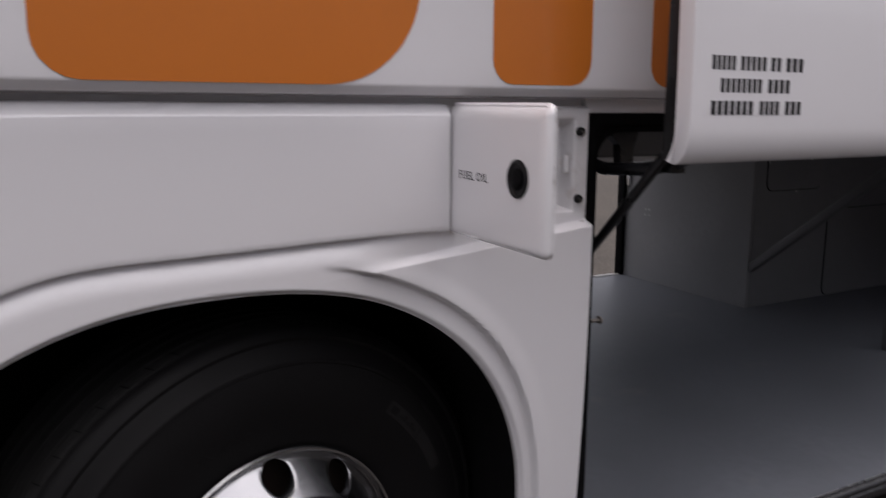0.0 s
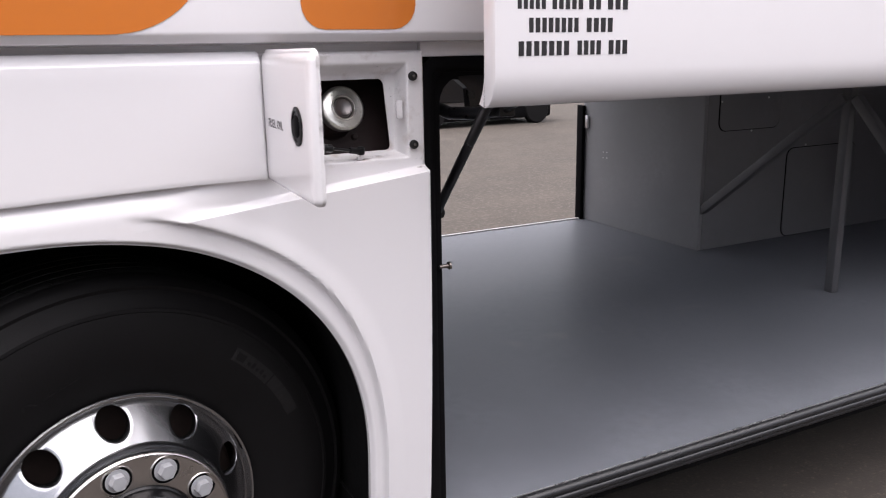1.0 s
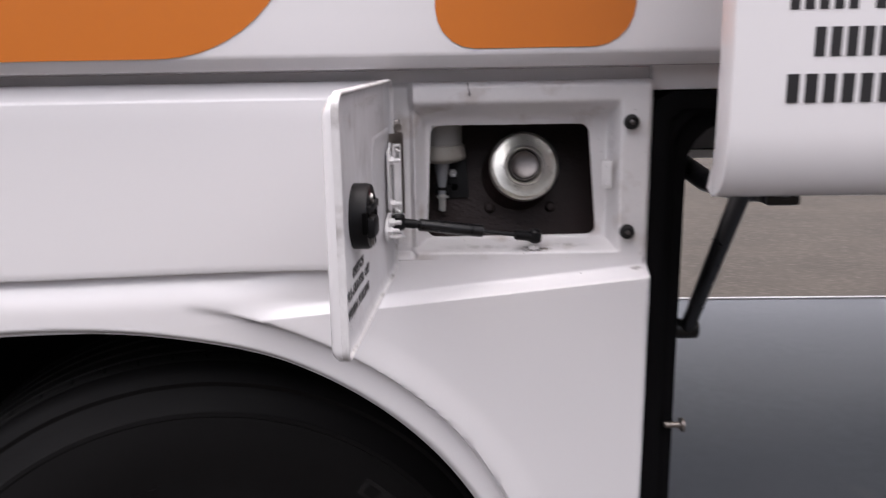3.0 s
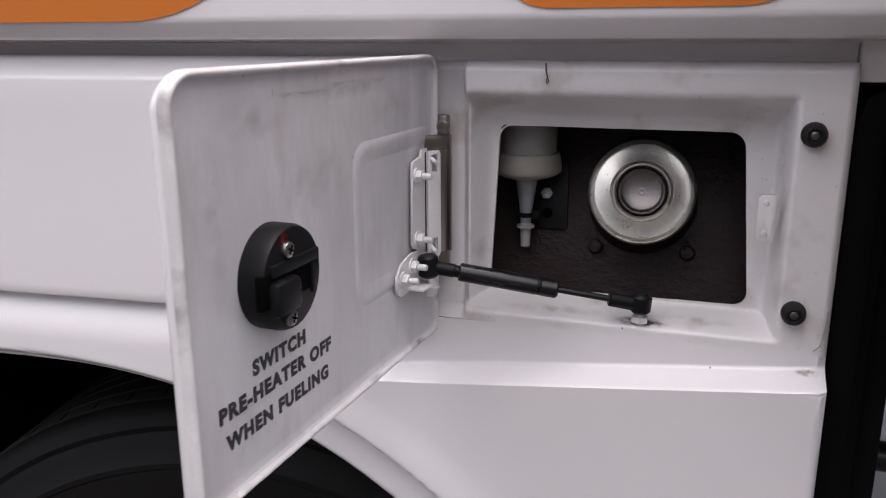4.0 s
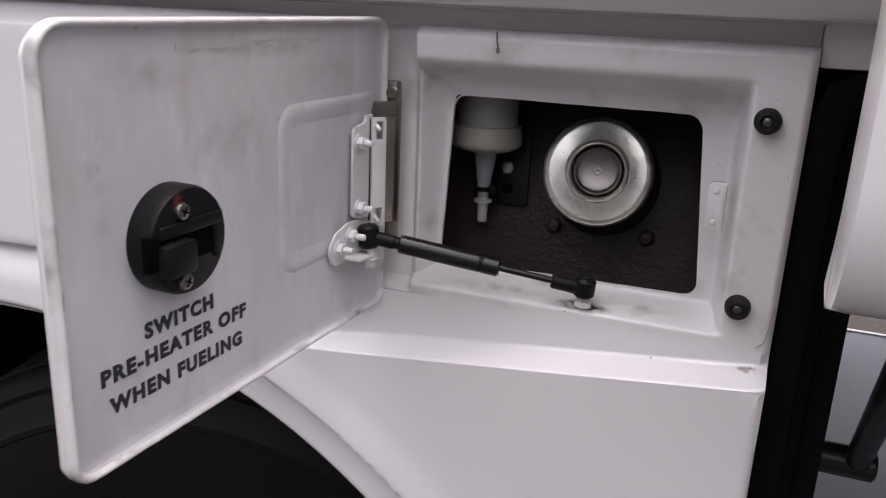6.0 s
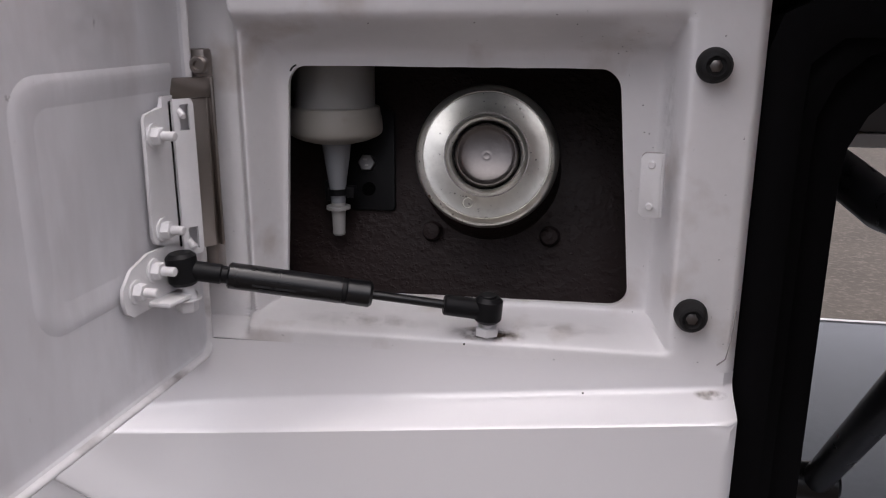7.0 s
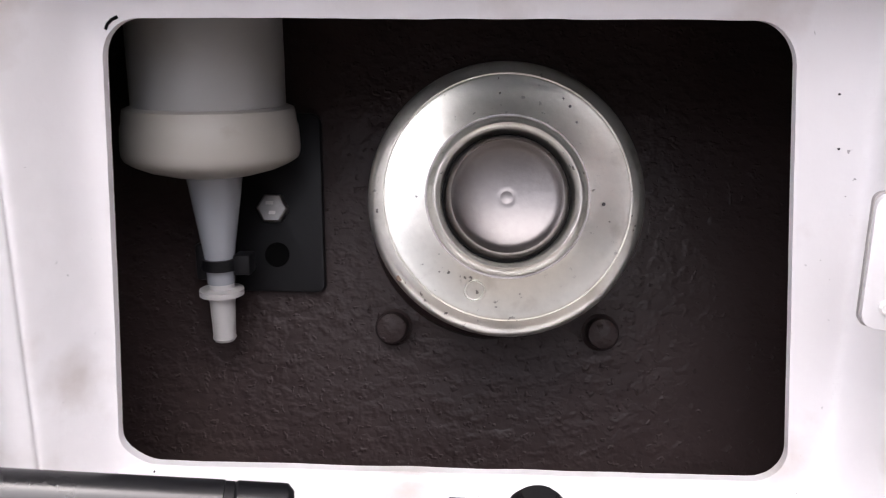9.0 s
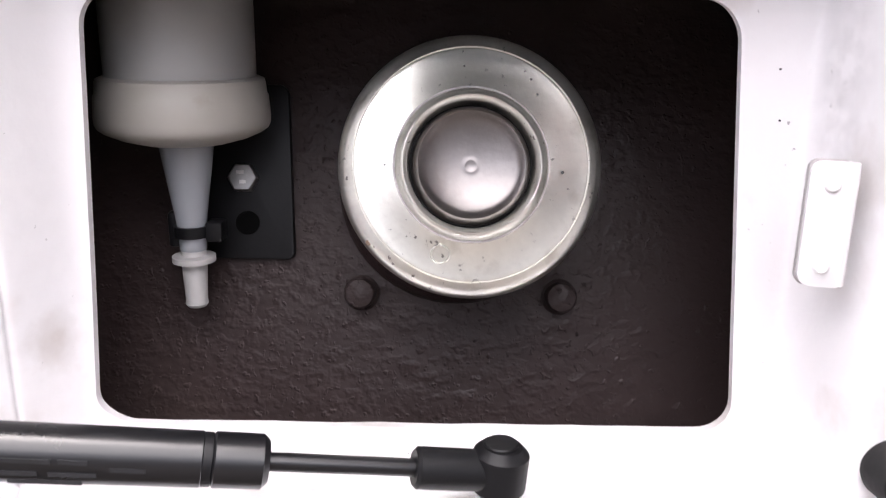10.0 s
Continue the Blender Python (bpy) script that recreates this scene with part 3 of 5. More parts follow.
# stains: rust under the ball stud, grime in the lower corner
def blot(cx, cz, rx, rz, depth, seed, rough=0.35):
    bm = bmesh.new()
    rings = []
    for r in range(1, 9):
        ring = []
        for k in range(48):
            a = 2 * math.pi * k / 48
            q = 1 + rough * noise.noise((math.cos(a) * 1.7 + seed, math.sin(a) * 1.7, seed)) + 0.5 * rough * noise.noise((math.cos(a) * 6, math.sin(a) * 6, seed))
            x, z = cx + rx * q * r / 8 * math.cos(a), cz + rz * q * r / 8 * math.sin(a)
            ring.append(bm.verts.new((x, depth(x, z) - 0.0005, z)))
        rings.append(ring)
    bm.faces.new(rings[0])
    for a, b in zip(rings, rings[1:]):
        for k in range(48):
            bm.faces.new((a[k], a[(k + 1) % 48], b[(k + 1) % 48], b[k]))
    return bm


def floor_blot(cx, cy, rx, ry, lift=0.0006):
    """A stain lying on the sloping floor of the recess."""
    bm = bmesh.new()
    n = 20
    vs = [[None] * (n + 1) for _ in range(n + 1)]
    for i in range(n + 1):
        for k in range(n + 1):
            x, y = cx + rx * (2 * i / n - 1), cy + ry * (2 * k / n - 1)
            z = lerp(BACK[1], FRONT[1], 0.5)
            for _ in range(12):         # slides along the floor until it lies at depth y
                z -= (recess_depth(x, z) - y) * 0.12
            vs[i][k] = bm.verts.new((x, y, z + lift))
    for i in range(n):
        for k in range(n):
            bm.faces.new((vs[i][k], vs[i + 1][k], vs[i + 1][k + 1], vs[i][k + 1]))
    return bm


part("rust_stain", floor_blot(-0.1600, 0.0265, 0.0165, 0.0085), RUSTFILM, recess, "dark brown rust round the ball stud")
part("rust_stain", floor_blot(-0.1590, 0.0275, 0.0300, 0.0120, 0.0004), GRIMEFILM, recess, "brown rust film round the ball stud")
part("grime_patch", floor_blot(-0.110, 0.038, 0.040, 0.014), DUSTFILM, recess, "faint brown dust on the recess floor")
part("grime_patch", floor_blot(-0.245, 0.034, 0.060, 0.015), DUSTFILM, recess, "faint brown dust on the recess floor")
part("grime_patch", blot(-0.0125, 1.2890, 0.0120, 0.0034, lambda x, z: side_depth(x, z) - 0.0002, 1.7, 0.2), GRIMEFILM, coach, "brown grime in the corner of the ledge")
part("grime_patch", blot(-0.0640, 1.5040, 0.0160, 0.0130, recess_depth, 5.1, 0.2), SMEARFILM, recess, "grey grime at the inner corner")
part("grime_patch", blot(-0.0500, 1.4680, 0.0085, 0.0420, recess_depth, 3.3, 0.3), WALLFILM, recess, "speckled grey grime along the recess wall")
part("grime_patch", blot(-0.0580, 1.4600, 0.0070, 0.0350, recess_depth, 6.1, 0.2), SMEARFILM, recess, "grey grime along the recess wall")
part("grime_patch", blot(-0.0570, 1.3700, 0.0070, 0.0400, recess_depth, 7.1, 0.2), SMEARFILM, recess, "grey grime along the recess wall")
part("grime_patch", blot(-0.2300, 1.5480, 0.0900, 0.0060, recess_depth, 8.1, 0.2), SMEARFILM, recess, "faint grey smear along the top edge")
bm = tube([(0.001, recess_depth(0.001, 1.345) - 0.0006, 1.345), (-0.0005, recess_depth(0, 1.325) - 0.0006, 1.325), (-0.003, recess_depth(-0.003, 1.312) - 0.0006, 1.312), (-0.008, recess_depth(-0.008, 1.3075) - 0.0005, 1.3075)], 0.0005, 6)
part("sealant_line", bm, SCUFFSHADE, recess, "grey line of sealant")
for x, z in ((-0.093, 1.281), (-0.175, 1.31)):
    part("paint_chip", rod((x, side_depth(x, z) + 0.0005 if z < 1.3 else recess_depth(x, z) + 0.0005, z), (x, (side_depth(x, z) if z < 1.3 else recess_depth(x, z)) - 0.0007, z), 0.0007, 8, 0.0002), INK, recess)

# ---- fuel flap, standing open ----
HINGE = Vector((-0.366, 0.020, 0))
OUT = Vector((-0.052, -0.9986, 0)).normalized()     # from hinge to free edge
INW = Vector((0.9986, -0.052, 0)).normalized()      # towards the filler


def flap_at(u, v, w=0.0):
    return HINGE + OUT * u + INW * w + Vector((0, 0, v))


FW, FB, FT = 0.384, 1.288, 1.5635


def flap_loop(d):
    """The flap's outline, moved inwards by d."""
    return rounded(d, FB + d, FW - d, FT - d, tuple(max(0.004, q - d) for q in (0.012, 0.016, 0.022, 0.018)), 8)


def flap_skin(steps, cap_last=True):
    bm = bmesh.new()
    rings = [[bm.verts.new(flap_at(*p, w)) for p in flap_loop(d)] for d, w in steps]
    for a, b in zip(rings, rings[1:]):
        for i in range(len(a)):
            j = (i + 1) % len(a)
            bm.faces.new((a[i], a[j], b[j], b[i]))
    bm.faces.new(rings[0])
    return bm


flap = part("fuel_flap", flap_skin(((0.013, 0.0), (0.0095, 0.0003), (0.0065, 0.0014), (0.0050, 0.0032), (0.0050, -0.006))), FLAPIN, coach, "open white fuel flap, grubby inside with a raised rim", 30)
bm = bmesh.new()
rings = [[bm.verts.new(flap_at(*p, w + 0.0004 * noise.noise((p[0] * 90, p[1] * 90, w * 300)))) for p in resample(flap_loop(d), 260)] for d, w in ((0.0053, 0.0024), (0.0047, 0.0045), (0.0038, 0.0060), (0.0026, 0.0066), (0.0012, 0.0060), (0.0003, 0.0045), (0.0, 0.0025), (0.0, -0.001))]
for a, b in zip(rings, rings[1:]):
    for i in range(260):
        bm.faces.new((a[i], a[(i + 1) % 260], b[(i + 1) % 260], b[i]))
part("flap_rim", bm, RIMGEL, flap, "scuffed white raised rim", 60)
bm = flap_skin(((0.034, -0.0145), (0.030, -0.0145), (0.025, -0.0145), (0.020, -0.0144), (0.015, -0.0141), (0.010, -0.0136), (0.006, -0.0122), (0.003, -0.0095), (0.001, -0.007), (0.0, -0.003), (0.0, -0.001)))
for v in bm.verts:      # the skin rolls over along the top
    roll = max(0.0, (v.co.z - (FT - 0.033)) / 0.033) ** 2
    v.co -= INW * (min(0.0, (v.co - HINGE).dot(INW) + 0.001) * roll)
part("outer_skin", bm, WHITE, flap, "glossy white outer skin", 30)

# scuffs left by the rubber seal inside the rim
def rim_height(d):
    for (d0, w0), (d1, w1) in (((0.0050, 0.0032), (0.0065, 0.0014)), ((0.0065, 0.0014), (0.0095, 0.0003)), ((0.0095, 0.0003), (0.013, 0.0))):
        if d <= d1:
            return lerp(w0, w1, (d - d0) / (d1 - d0))
    return 0.0


def scuff(along, d0, wide, seed, level=False):
    """A ragged streak beside the rim, on the free edge or along the top."""
    bm = bmesh.new()
    rows = []
    n = 90
    for k in range(n + 1):
        q = lerp(along[0], along[1], k / n)
        ends = min(1.0, k / 8, (n - k) / 8)
        a = d0 + 0.0012 * noise.noise((q * 40, seed, 0))
        b = a + max(0.0002, wide * ends * (0.55 + 0.9 * noise.noise((q * 55, seed + 5, 0)) + 0.3 * noise.noise((q * 230, seed, 2))))
        a = max(0.0056, a)
        row = []
        for t in (0, 0.35, 0.7, 1):
            d = max(0.0056, lerp(a, b, t))
            row.append(bm.verts.new(flap_at(q, FT - d, rim_height(d) + 0.00035) if level else flap_at(FW - d, q, rim_height(d) + 0.00035)))
        rows.append(row)
    for a, b in zip(rows, rows[1:]):
        for i in range(3):
            bm.faces.new((a[i], a[i + 1], b[i + 1], b[i]))
    return bm


part("rim_scuff", scuff((1.325, 1.545), 0.0058, 0.0034, 1.0), SCUFFSHADE, flap, "dark rubber scuff along the rim", 60)
part("rim_scuff", scuff((0.10, 0.20), 0.016, 0.0045, 2.0, True), SCUFF, flap, "grey rubber scuff below the rim", 60)
part("rim_scuff", scuff((0.17, 0.27), 0.020, 0.0035, 3.0, True), SCUFF, flap, "grey rubber scuff below the rim", 60)
part("rim_scuff", scuff((1.36, 1.47), 0.0062, 0.0022, 6.0), GRIME, flap, "brown grime along the rim", 60)

# faint wiped smears on the inner skin
def flap_smear(u, v, ru, rv):
    bm = bmesh.new()
    vs = [[bm.verts.new(flap_at(u + ru * (i / 4 - 1), v + rv * (k / 4 - 1), 0.0003)) for k in range(9)] for i in range(9)]
    for i in range(8):
        for k in range(8):
            bm.faces.new((vs[i][k], vs[i + 1][k], vs[i + 1][k + 1], vs[i][k + 1]))
    part("dirt_smear", bm, SMEARFILM, flap, "faint grey smear")


for u, v, ru, rv in ((0.165, 1.541, 0.120, 0.008), (0.300, 1.530, 0.060, 0.016), (0.345, 1.470, 0.018, 0.060), (0.100, 1.520, 0.070, 0.020), (0.220, 1.480, 0.080, 0.030), (0.330, 1.330, 0.030, 0.030)):
    flap_smear(u, v, ru, rv)

# raised pressing on the inner skin
bm = bmesh.new()
rings = []
for d, w in ((0.0, -0.0003), (0.003, 0.0008), (0.006, 0.0012), (0.010, 0.0010), (0.016, 0.0003), (0.020, -0.0003)):
    rings.append([bm.verts.new(flap_at(max(0.019, u), v, w)) for u, v in rounded(-0.02 + d, 1.358 + d, 0.168 - d, 1.4985 - d, 0.022 - d * 0.6, 6)])
for a, b in zip(rings, rings[1:]):
    for i in range(len(a)):
        bm.faces.new((a[i], a[(i + 1) % len(a)], b[(i + 1) % len(a)], b[i]))
bmesh.ops.dissolve_degenerate(bm, edges=bm.edges, dist=0.0001)
part("pressed_bead", bm, FLAPIN, flap)

# latch: a round black body through the flap with two screws and a tongue
LU, LV = 0.290, 1.4255
bm = lathe([(0, -0.001), (0.036, -0.001), (0.036, 0.015), (0.0345, 0.0185), (0.031, 0.0195), (0.0, 0.0195)], flap_at(LU, LV, 0), INW, 56, close=False)
latch = part("latch", bm, PLASTIC, flap, "round black plastic push latch")
fm = Matrix((OUT, Vector((0, 0, 1)), INW)).transposed().to_4x4()


def flap_box(u0, v0, w0, u1, v1, w1, bevel=0.001, bm=None):
    return box((u0, v0, w0), (u1, v1, w1), bevel, Matrix.Translation(HINGE) @ fm, bm)


part("latch_pocket", flap_box(LU - 0.0215, LV - 0.0125, 0.0150, LU + 0.0385, LV + 0.0100, 0.0198, 0.0004), VOID, flap, "dark latch pocket")
bm = flap_box(LU + 0.0010, LV - 0.0195, 0.0120, LU + 0.0300, LV + 0.0040, 0.0275, 0.0045)
part("latch_tongue", bm, PLASTIC, flap, "rounded black latch tongue")
bm = flap_box(LU - 0.0290, LV + 0.0065, 0.0150, LU + 0.0285, LV + 0.0150, 0.0225, 0.0014)
part("latch_ridge", bm, PLASTIC, flap)
part("latch_ridge", flap_box(LU - 0.0265, LV - 0.0165, 0.0150, LU - 0.0205, LV + 0.0085, 0.0213, 0.0012), PLASTIC, flap)
for dv in (0.0215, -0.0250):
    o = flap_at(LU + 0.0085, LV + dv, 0.0193)
    bm = lathe([(0, 0), (0.0054, 0), (0.0058, 0.0015), (0.0052, 0.0034), (0.0034, 0.0042), (0, 0.0044)], o, INW, 24, close=False)
    part("latch_screw", bm, SCREW, flap, "steel cross-head screw")
    for q in (25, 115):
        m = Matrix.Translation(o + INW * 0.0034) @ fm @ Matrix.Rotation(radians(q), 4, "Z")
        part("screw_slot", box((-0.0032, -0.0006, 0), (0.0032, 0.0006, 0.0014), 0, m), VOID, flap, "", 0)
bm = bmesh.new()
vs = [[bm.verts.new(flap_at(LU + 0.010 + 0.009 * (i / 3 - 1), LV + 0.0275 + 0.008 * (k / 3 - 1), 0.0198)) for k in range(7)] for i in range(7)]
for i in range(6):
    for k in range(6):
        bm.faces.new((vs[i][k], vs[i + 1][k], vs[i + 1][k + 1], vs[i][k + 1]))
part("paint_trace", bm, REDFILM, flap, "faint trace of red paint")
bm = lathe([(0, 0), (0.036, 0), (0.036, 0.0025), (0.033, 0.004), (0.029, 0.004), (0.027, 0.001), (0, 0.001)], flap_at(LU, LV, -0.0142), -INW, 56, close=False)
part("push_button_ring", bm, PLASTIC, flap, "round black latch ring")
bm = lathe([(0, 0), (0.019, 0), (0.021, 0.003), (0.016, 0.006), (0, 0.0065)], flap_at(LU, LV, -0.0145), -INW, 40, close=False)
part("push_button", bm, RUBBER, flap)

# lettering
inner_face = Matrix((-OUT, Vector((0, 0, 1)), INW)).transposed().to_4x4()
outer_face = Matrix((OUT, Vector((0, 0, 1)), -INW)).transposed().to_4x4()
for text, u, v, wd in (("SWITCH", 0.316, 1.3615, 0.0668), ("PRE-HEATER OFF", 0.354, 1.3430, 0.1415), ("WHEN FUELING", 0.349, 1.3222, 0.1305)):
    bm = letters(text, wd, 0.0116, Matrix.Translation(flap_at(u, v, 0.0002)) @ inner_face, 0.0004, 0.048, 1.19)
    part("lettering", bm, INK, flap, "black lettering " + text, 0)
bm = letters("FUEL OIL", 0.118, 0.0175, Matrix.Translation(flap_at(0.060, 1.4085, -0.0146)) @ outer_face, 0.0004, 0.012, 1.14)
part("lettering", bm, INK, flap, "black lettering FUEL OIL", 0)

# hinge: stainless plate on the body, white leaf and bolts on the flap
HM = Matrix.Translation((-0.373, -0.006, 0)) @ Matrix.Rotation(math.atan2(0.030, 0.023), 4, "Z")
bm = box((0.006, 0.0, 1.371), (0.0375, 0.0022, 1.474), 0.0006, HM)
box((-0.002, -0.0015, 1.4745), (0.0375, 0.0020, 1.488), 0.0008, HM, bm)
box((0.0360, -0.0030, 1.371), (0.0385, 0.0030, 1.488), 0.0010, HM, bm)
hinge_plate = part("hinge_plate", bm, STAINLESS, flap, "brushed stainless hinge plate")
bm = box((-0.368, 0.020, 1.350), (-0.3515, 0.0325, 1.506), 0.002)
part("hinge_mount", bm, STAINLESS, flap)
bm = lathe([(0, 0), (0.0062, 0), (0.0062, 0.004), (0.005, 0.0052), (0.0032, 0.0052), (0.003, 0.003), (0, 0.003)], (-0.3545, 0.020, 1.4955), (0, -1, 0), 20, close=False)
part("hinge_screw", bm, STAINLESS, flap)
bm = plate([(0.034, 1.377), (0.062, 1.388), (0.0645, 1.392), (0.0625, 1.466), (0.0605, 1.469), (0.042, 1.4715), (0.0405, 1.478), (0.029, 1.478)], lambda u, v: flap_at(u, v, 0.0035), INW * 0.0026, None, 0.0006)
part("hinge_leaf", bm, WHITEMETAL, flap, "white painted hinge leaf")
KN = Matrix.Translation(flap_at(0.0345, 0, 0.0085)) @ fm @ Matrix.Rotation(radians(38), 4, "Y")


def knuckle_box(u0, v0, u1, v1, w0=0.0, w1=0.0022, bm=None):
    return box((u0, v0, w0), (u1, v1, w1), 0.0005, KN, bm)


us, vs = (-0.0138, -0.0102, -0.0038, 0.0), (1.3735, 1.3770, 1.3920, 1.4560, 1.4725, 1.4760)
bm = bmesh.new()
sheets = []
for w in (0.0022, 0.0):
    sheets.append([[bm.verts.new(KN @ Vector((u + (0.0016 if v in (vs[0], vs[-1]) and u in (us[0], us[-1]) and u < 0 else 0), v, w - 20 * (u + 0.0069) ** 2))) for v in vs] for u in us])
cells = [(i, j) for i in range(3) for j in range(5) if (i, j) not in ((1, 1), (1, 3))]
for i, j in cells:
    for g, turn in ((sheets[0], 1), (sheets[1], -1)):
        bm.faces.new([g[i][j], g[i + 1][j], g[i + 1][j + 1], g[i][j + 1]][::turn])
    for (a, b), (c, d), nb in (((i, j), (i + 1, j), (i, j - 1)), ((i + 1, j), (i + 1, j + 1), (i + 1, j)), ((i + 1, j + 1), (i, j + 1), (i, j + 1)), ((i, j + 1), (i, j), (i - 1, j))):
        if nb not in cells:
            bm.faces.new((sheets[0][a][b], sheets[1][a][b], sheets[1][c][d], sheets[0][c][d]))
part("hinge_knuckle", bm, WHITEMETAL, flap, "white painted hinge knuckle with slots", 30)
part("knuckle_back", knuckle_box(-0.0132, 1.3750, -0.0005, 1.4745, -0.0050, -0.0036), SILL, flap)
# A solid black strip stands for the shade between leaf and knuckle.
part("hinge_gap_shade", flap_box(0.0322, 1.379, 0.0050, 0.0346, 1.4745, 0.0066, 0), VOID, flap, "black strip painted as the shaded gap beside the hinge leaf", 0)
part("hinge_barrel", rod(flap_at(0.0305, 1.376, 0.006), flap_at(0.0305, 1.474, 0.006), 0.0026, 12, 0.0008), WHITEMETAL, flap)
for v in (1.3805, 1.4665):
    bm = rod(flap_at(0.030, v + 0.003, 0.0095), flap_at(0.036, v - 0.001, 0.0175), 0.0021, 12, 0.0006)
    part("hinge_pin", bm, WHITEMETAL, flap)
for u, v in ((0.0545, 1.4555), (0.0535, 1.3955)):
    bm = hexhead(flap_at(u, v, 0.0061), INW, 0.0058, 0.005, 0.0014, 0.009)
    part("hinge_nut", bm, WHITEMETAL, flap, "white painted nut on a stud")
# strut bracket below the hinge
loop2 = [(0.026, 1.3485), (0.090, 1.3535), (0.096, 1.358), (0.0985, 1.366), (0.0975, 1.374), (0.088, 1.383), (0.070, 1.387), (0.032, 1.384)]
loop2 = [(0.026 + (u - 0.026) * 1.04, v - 0.004 * (u - 0.026) / 0.07) for u, v in loop2]
bm = plate(loop2, lambda u, v: flap_at(u, v, 0.0035), INW * 0.0026, None, 0.0006)
m = Matrix.Translation(flap_at(0.041, 1.3485, 0.0045)) @ fm @ Matrix.Rotation(radians(4), 4, "Z")
box((0.0, 0.0, 0.0), (0.036, 0.0032, 0.0165), 0.0045, m, bm)
part("strut_bracket", bm, WHITEMETAL, flap, "white painted angle bracket")
for u, v in ((0.0885, 1.3650), (0.0680, 1.3725)):
    bm = hexhead(flap_at(u, v, 0.0061), INW, 0.0058, 0.005, 0.0014, 0.009)
    part("bracket_nut", bm, WHITEMETAL, flap)
bm = hexhead(flap_at(0.0475, 1.3485, 0.0155), (0, 0, -1), 0.0072, 0.008, 0.0012)
part("bracket_nut", bm, WHITEMETAL, flap)

# gas strut between bracket and recess
SA, SB = Vector((-0.3535, -0.030, 1.3685)), Vector((-0.160, 0.0205, 1.3345))
sd = (SB - SA).normalized()
strut = part("gas_strut", rod(SA + sd * 0.0295, SA + sd * 0.105, 0.0088, 28, 0.0012), STRUTMAT, coach, "small black gas strut holding the fuel flap")
part("strut_tip", rod(SA + sd * 0.1058, SA + sd * 0.1245, 0.0088, 28, 0.002), STRUTMAT, strut)
side = Vector((0, 0, 1)).cross(sd).normalized() * -1
side = side if side.y < 0 else -side
for k, (a, b, v) in enumerate(((0.048, 0.062, 0.002), (0.064, 0.072, 0.002), (0.046, 0.058, -0.002), (0.061, 0.074, -0.002), (0.078, 0.088, 0.0), (0.050, 0.070, -0.0045))):
    m = Matrix((sd, Vector((0, 0, 1)), side)).transposed().to_4x4()
    bm = box((a, v - 0.0007, 0.00845), (b, v + 0.0007, 0.0090), 0, Matrix.Translation(SA) @ m)
    part("print_line", bm, PRINTGREY, strut, "", 0)
part("strut_collar", rod(SA + sd * 0.104, SA + sd * 0.107, 0.0085, 28, 0.0002), PLASTIC, strut)
part("piston_rod", rod(SA + sd * 0.123, SB - sd * 0.02, 0.0031, 16, 0.0003), STRUTMAT, strut, "dark piston rod")
bm = rod(SA + sd * 0.004, SA + sd * 0.026, 0.0066, 22, 0.0012)
rod(SA + Vector((0.001, 0.0, -0.0105)), SA + Vector((-0.001, 0, 0.0110)), 0.0100, 22, 0.0026, bm)
rod(SA + sd * 0.024, SA + sd * 0.031, 0.0058, 20, 0.0004, bm)
part("socket", bm, PLASTIC, strut, "black plastic ball socket")
bm = rod(SB - sd * 0.030, SB - sd * 0.004, 0.0072, 22, 0.0012)
rod(SB + Vector((0, 0, -0.0085)), SB + Vector((0.0015, 0, 0.0100)), 0.0098, 22, 0.0028, bm)
rod(SB + Vector((0.001, 0, 0.0095)), SB + Vector((0.001, 0, 0.0112)), 0.006, 18, 0.0005, bm)
part("socket", bm, PLASTIC, strut, "black plastic ball socket")
bm = hexhead(SB + Vector((0, 0.003, -0.0185)), (0, 0, 1), 0.0084, 0.0058)
rod(SB + Vector((0, 0.002, -0.012)), SB + Vector((0, 0, -0.005)), 0.004, 14, 0.0004, bm)
part("ball_stud", bm, WHITEMETAL, strut, "white ball stud")
bm = rod(SA, SA + Vector((0.004, 0.002, -0.022)), 0.004, 14, 0.0005)
part("ball_stud", bm, WHITEMETAL, strut)

# ---- fuel tank behind the recess ----
tank = thing("fuel_tank", (-0.2, 0.4, 0.75), "dark brown painted steel fuel tank behind the filler opening", "fuel tank")
LEAN = 0.30         # the tank's face leans back, square to the filler
TANKOUT = Vector((0, -1, LEAN)).normalized()


def on_tank(x, z, h=0.0):
    """A point on the tank's leaning face; h: distance out from it."""
    k = 0.44 / (0.416 - LEAN * (z - 1.49))
    return Vector((-0.17 + k * (x + 0.17), -0.25 + 0.416 * k, 1.49 + k * (z - 1.49))) + TANKOUT * h


bm = box((-0.372, 0.166, 1.16), (0.012, 0.72, 1.575), 0.012)
for v in bm.verts:
    v.co.y += LEAN * (v.co.z - 1.41)
part("tank_shell", bm, TANK, tank, "rough dark brown painted steel", 60)
CX, CZ = -0.1715, 1.4275
CAPWAY = Vector((0.06, -0.94, 0.30)).normalized()       # the filler points outwards and slightly up
CAPFACE = Vector((CX + 0.0012, 0.0885, CZ + 0.0022))             # middle of the cap's face
CAPBASE = CAPFACE - CAPWAY * 0.027
part("filler_neck", lathe([(0.0, -0.07), (0.060, -0.07), (0.056, -0.04), (0.0485, -0.03), (0.0480, 0.004), (0, 0.004)], CAPBASE, CAPWAY, 56, close=False), TANK, tank)
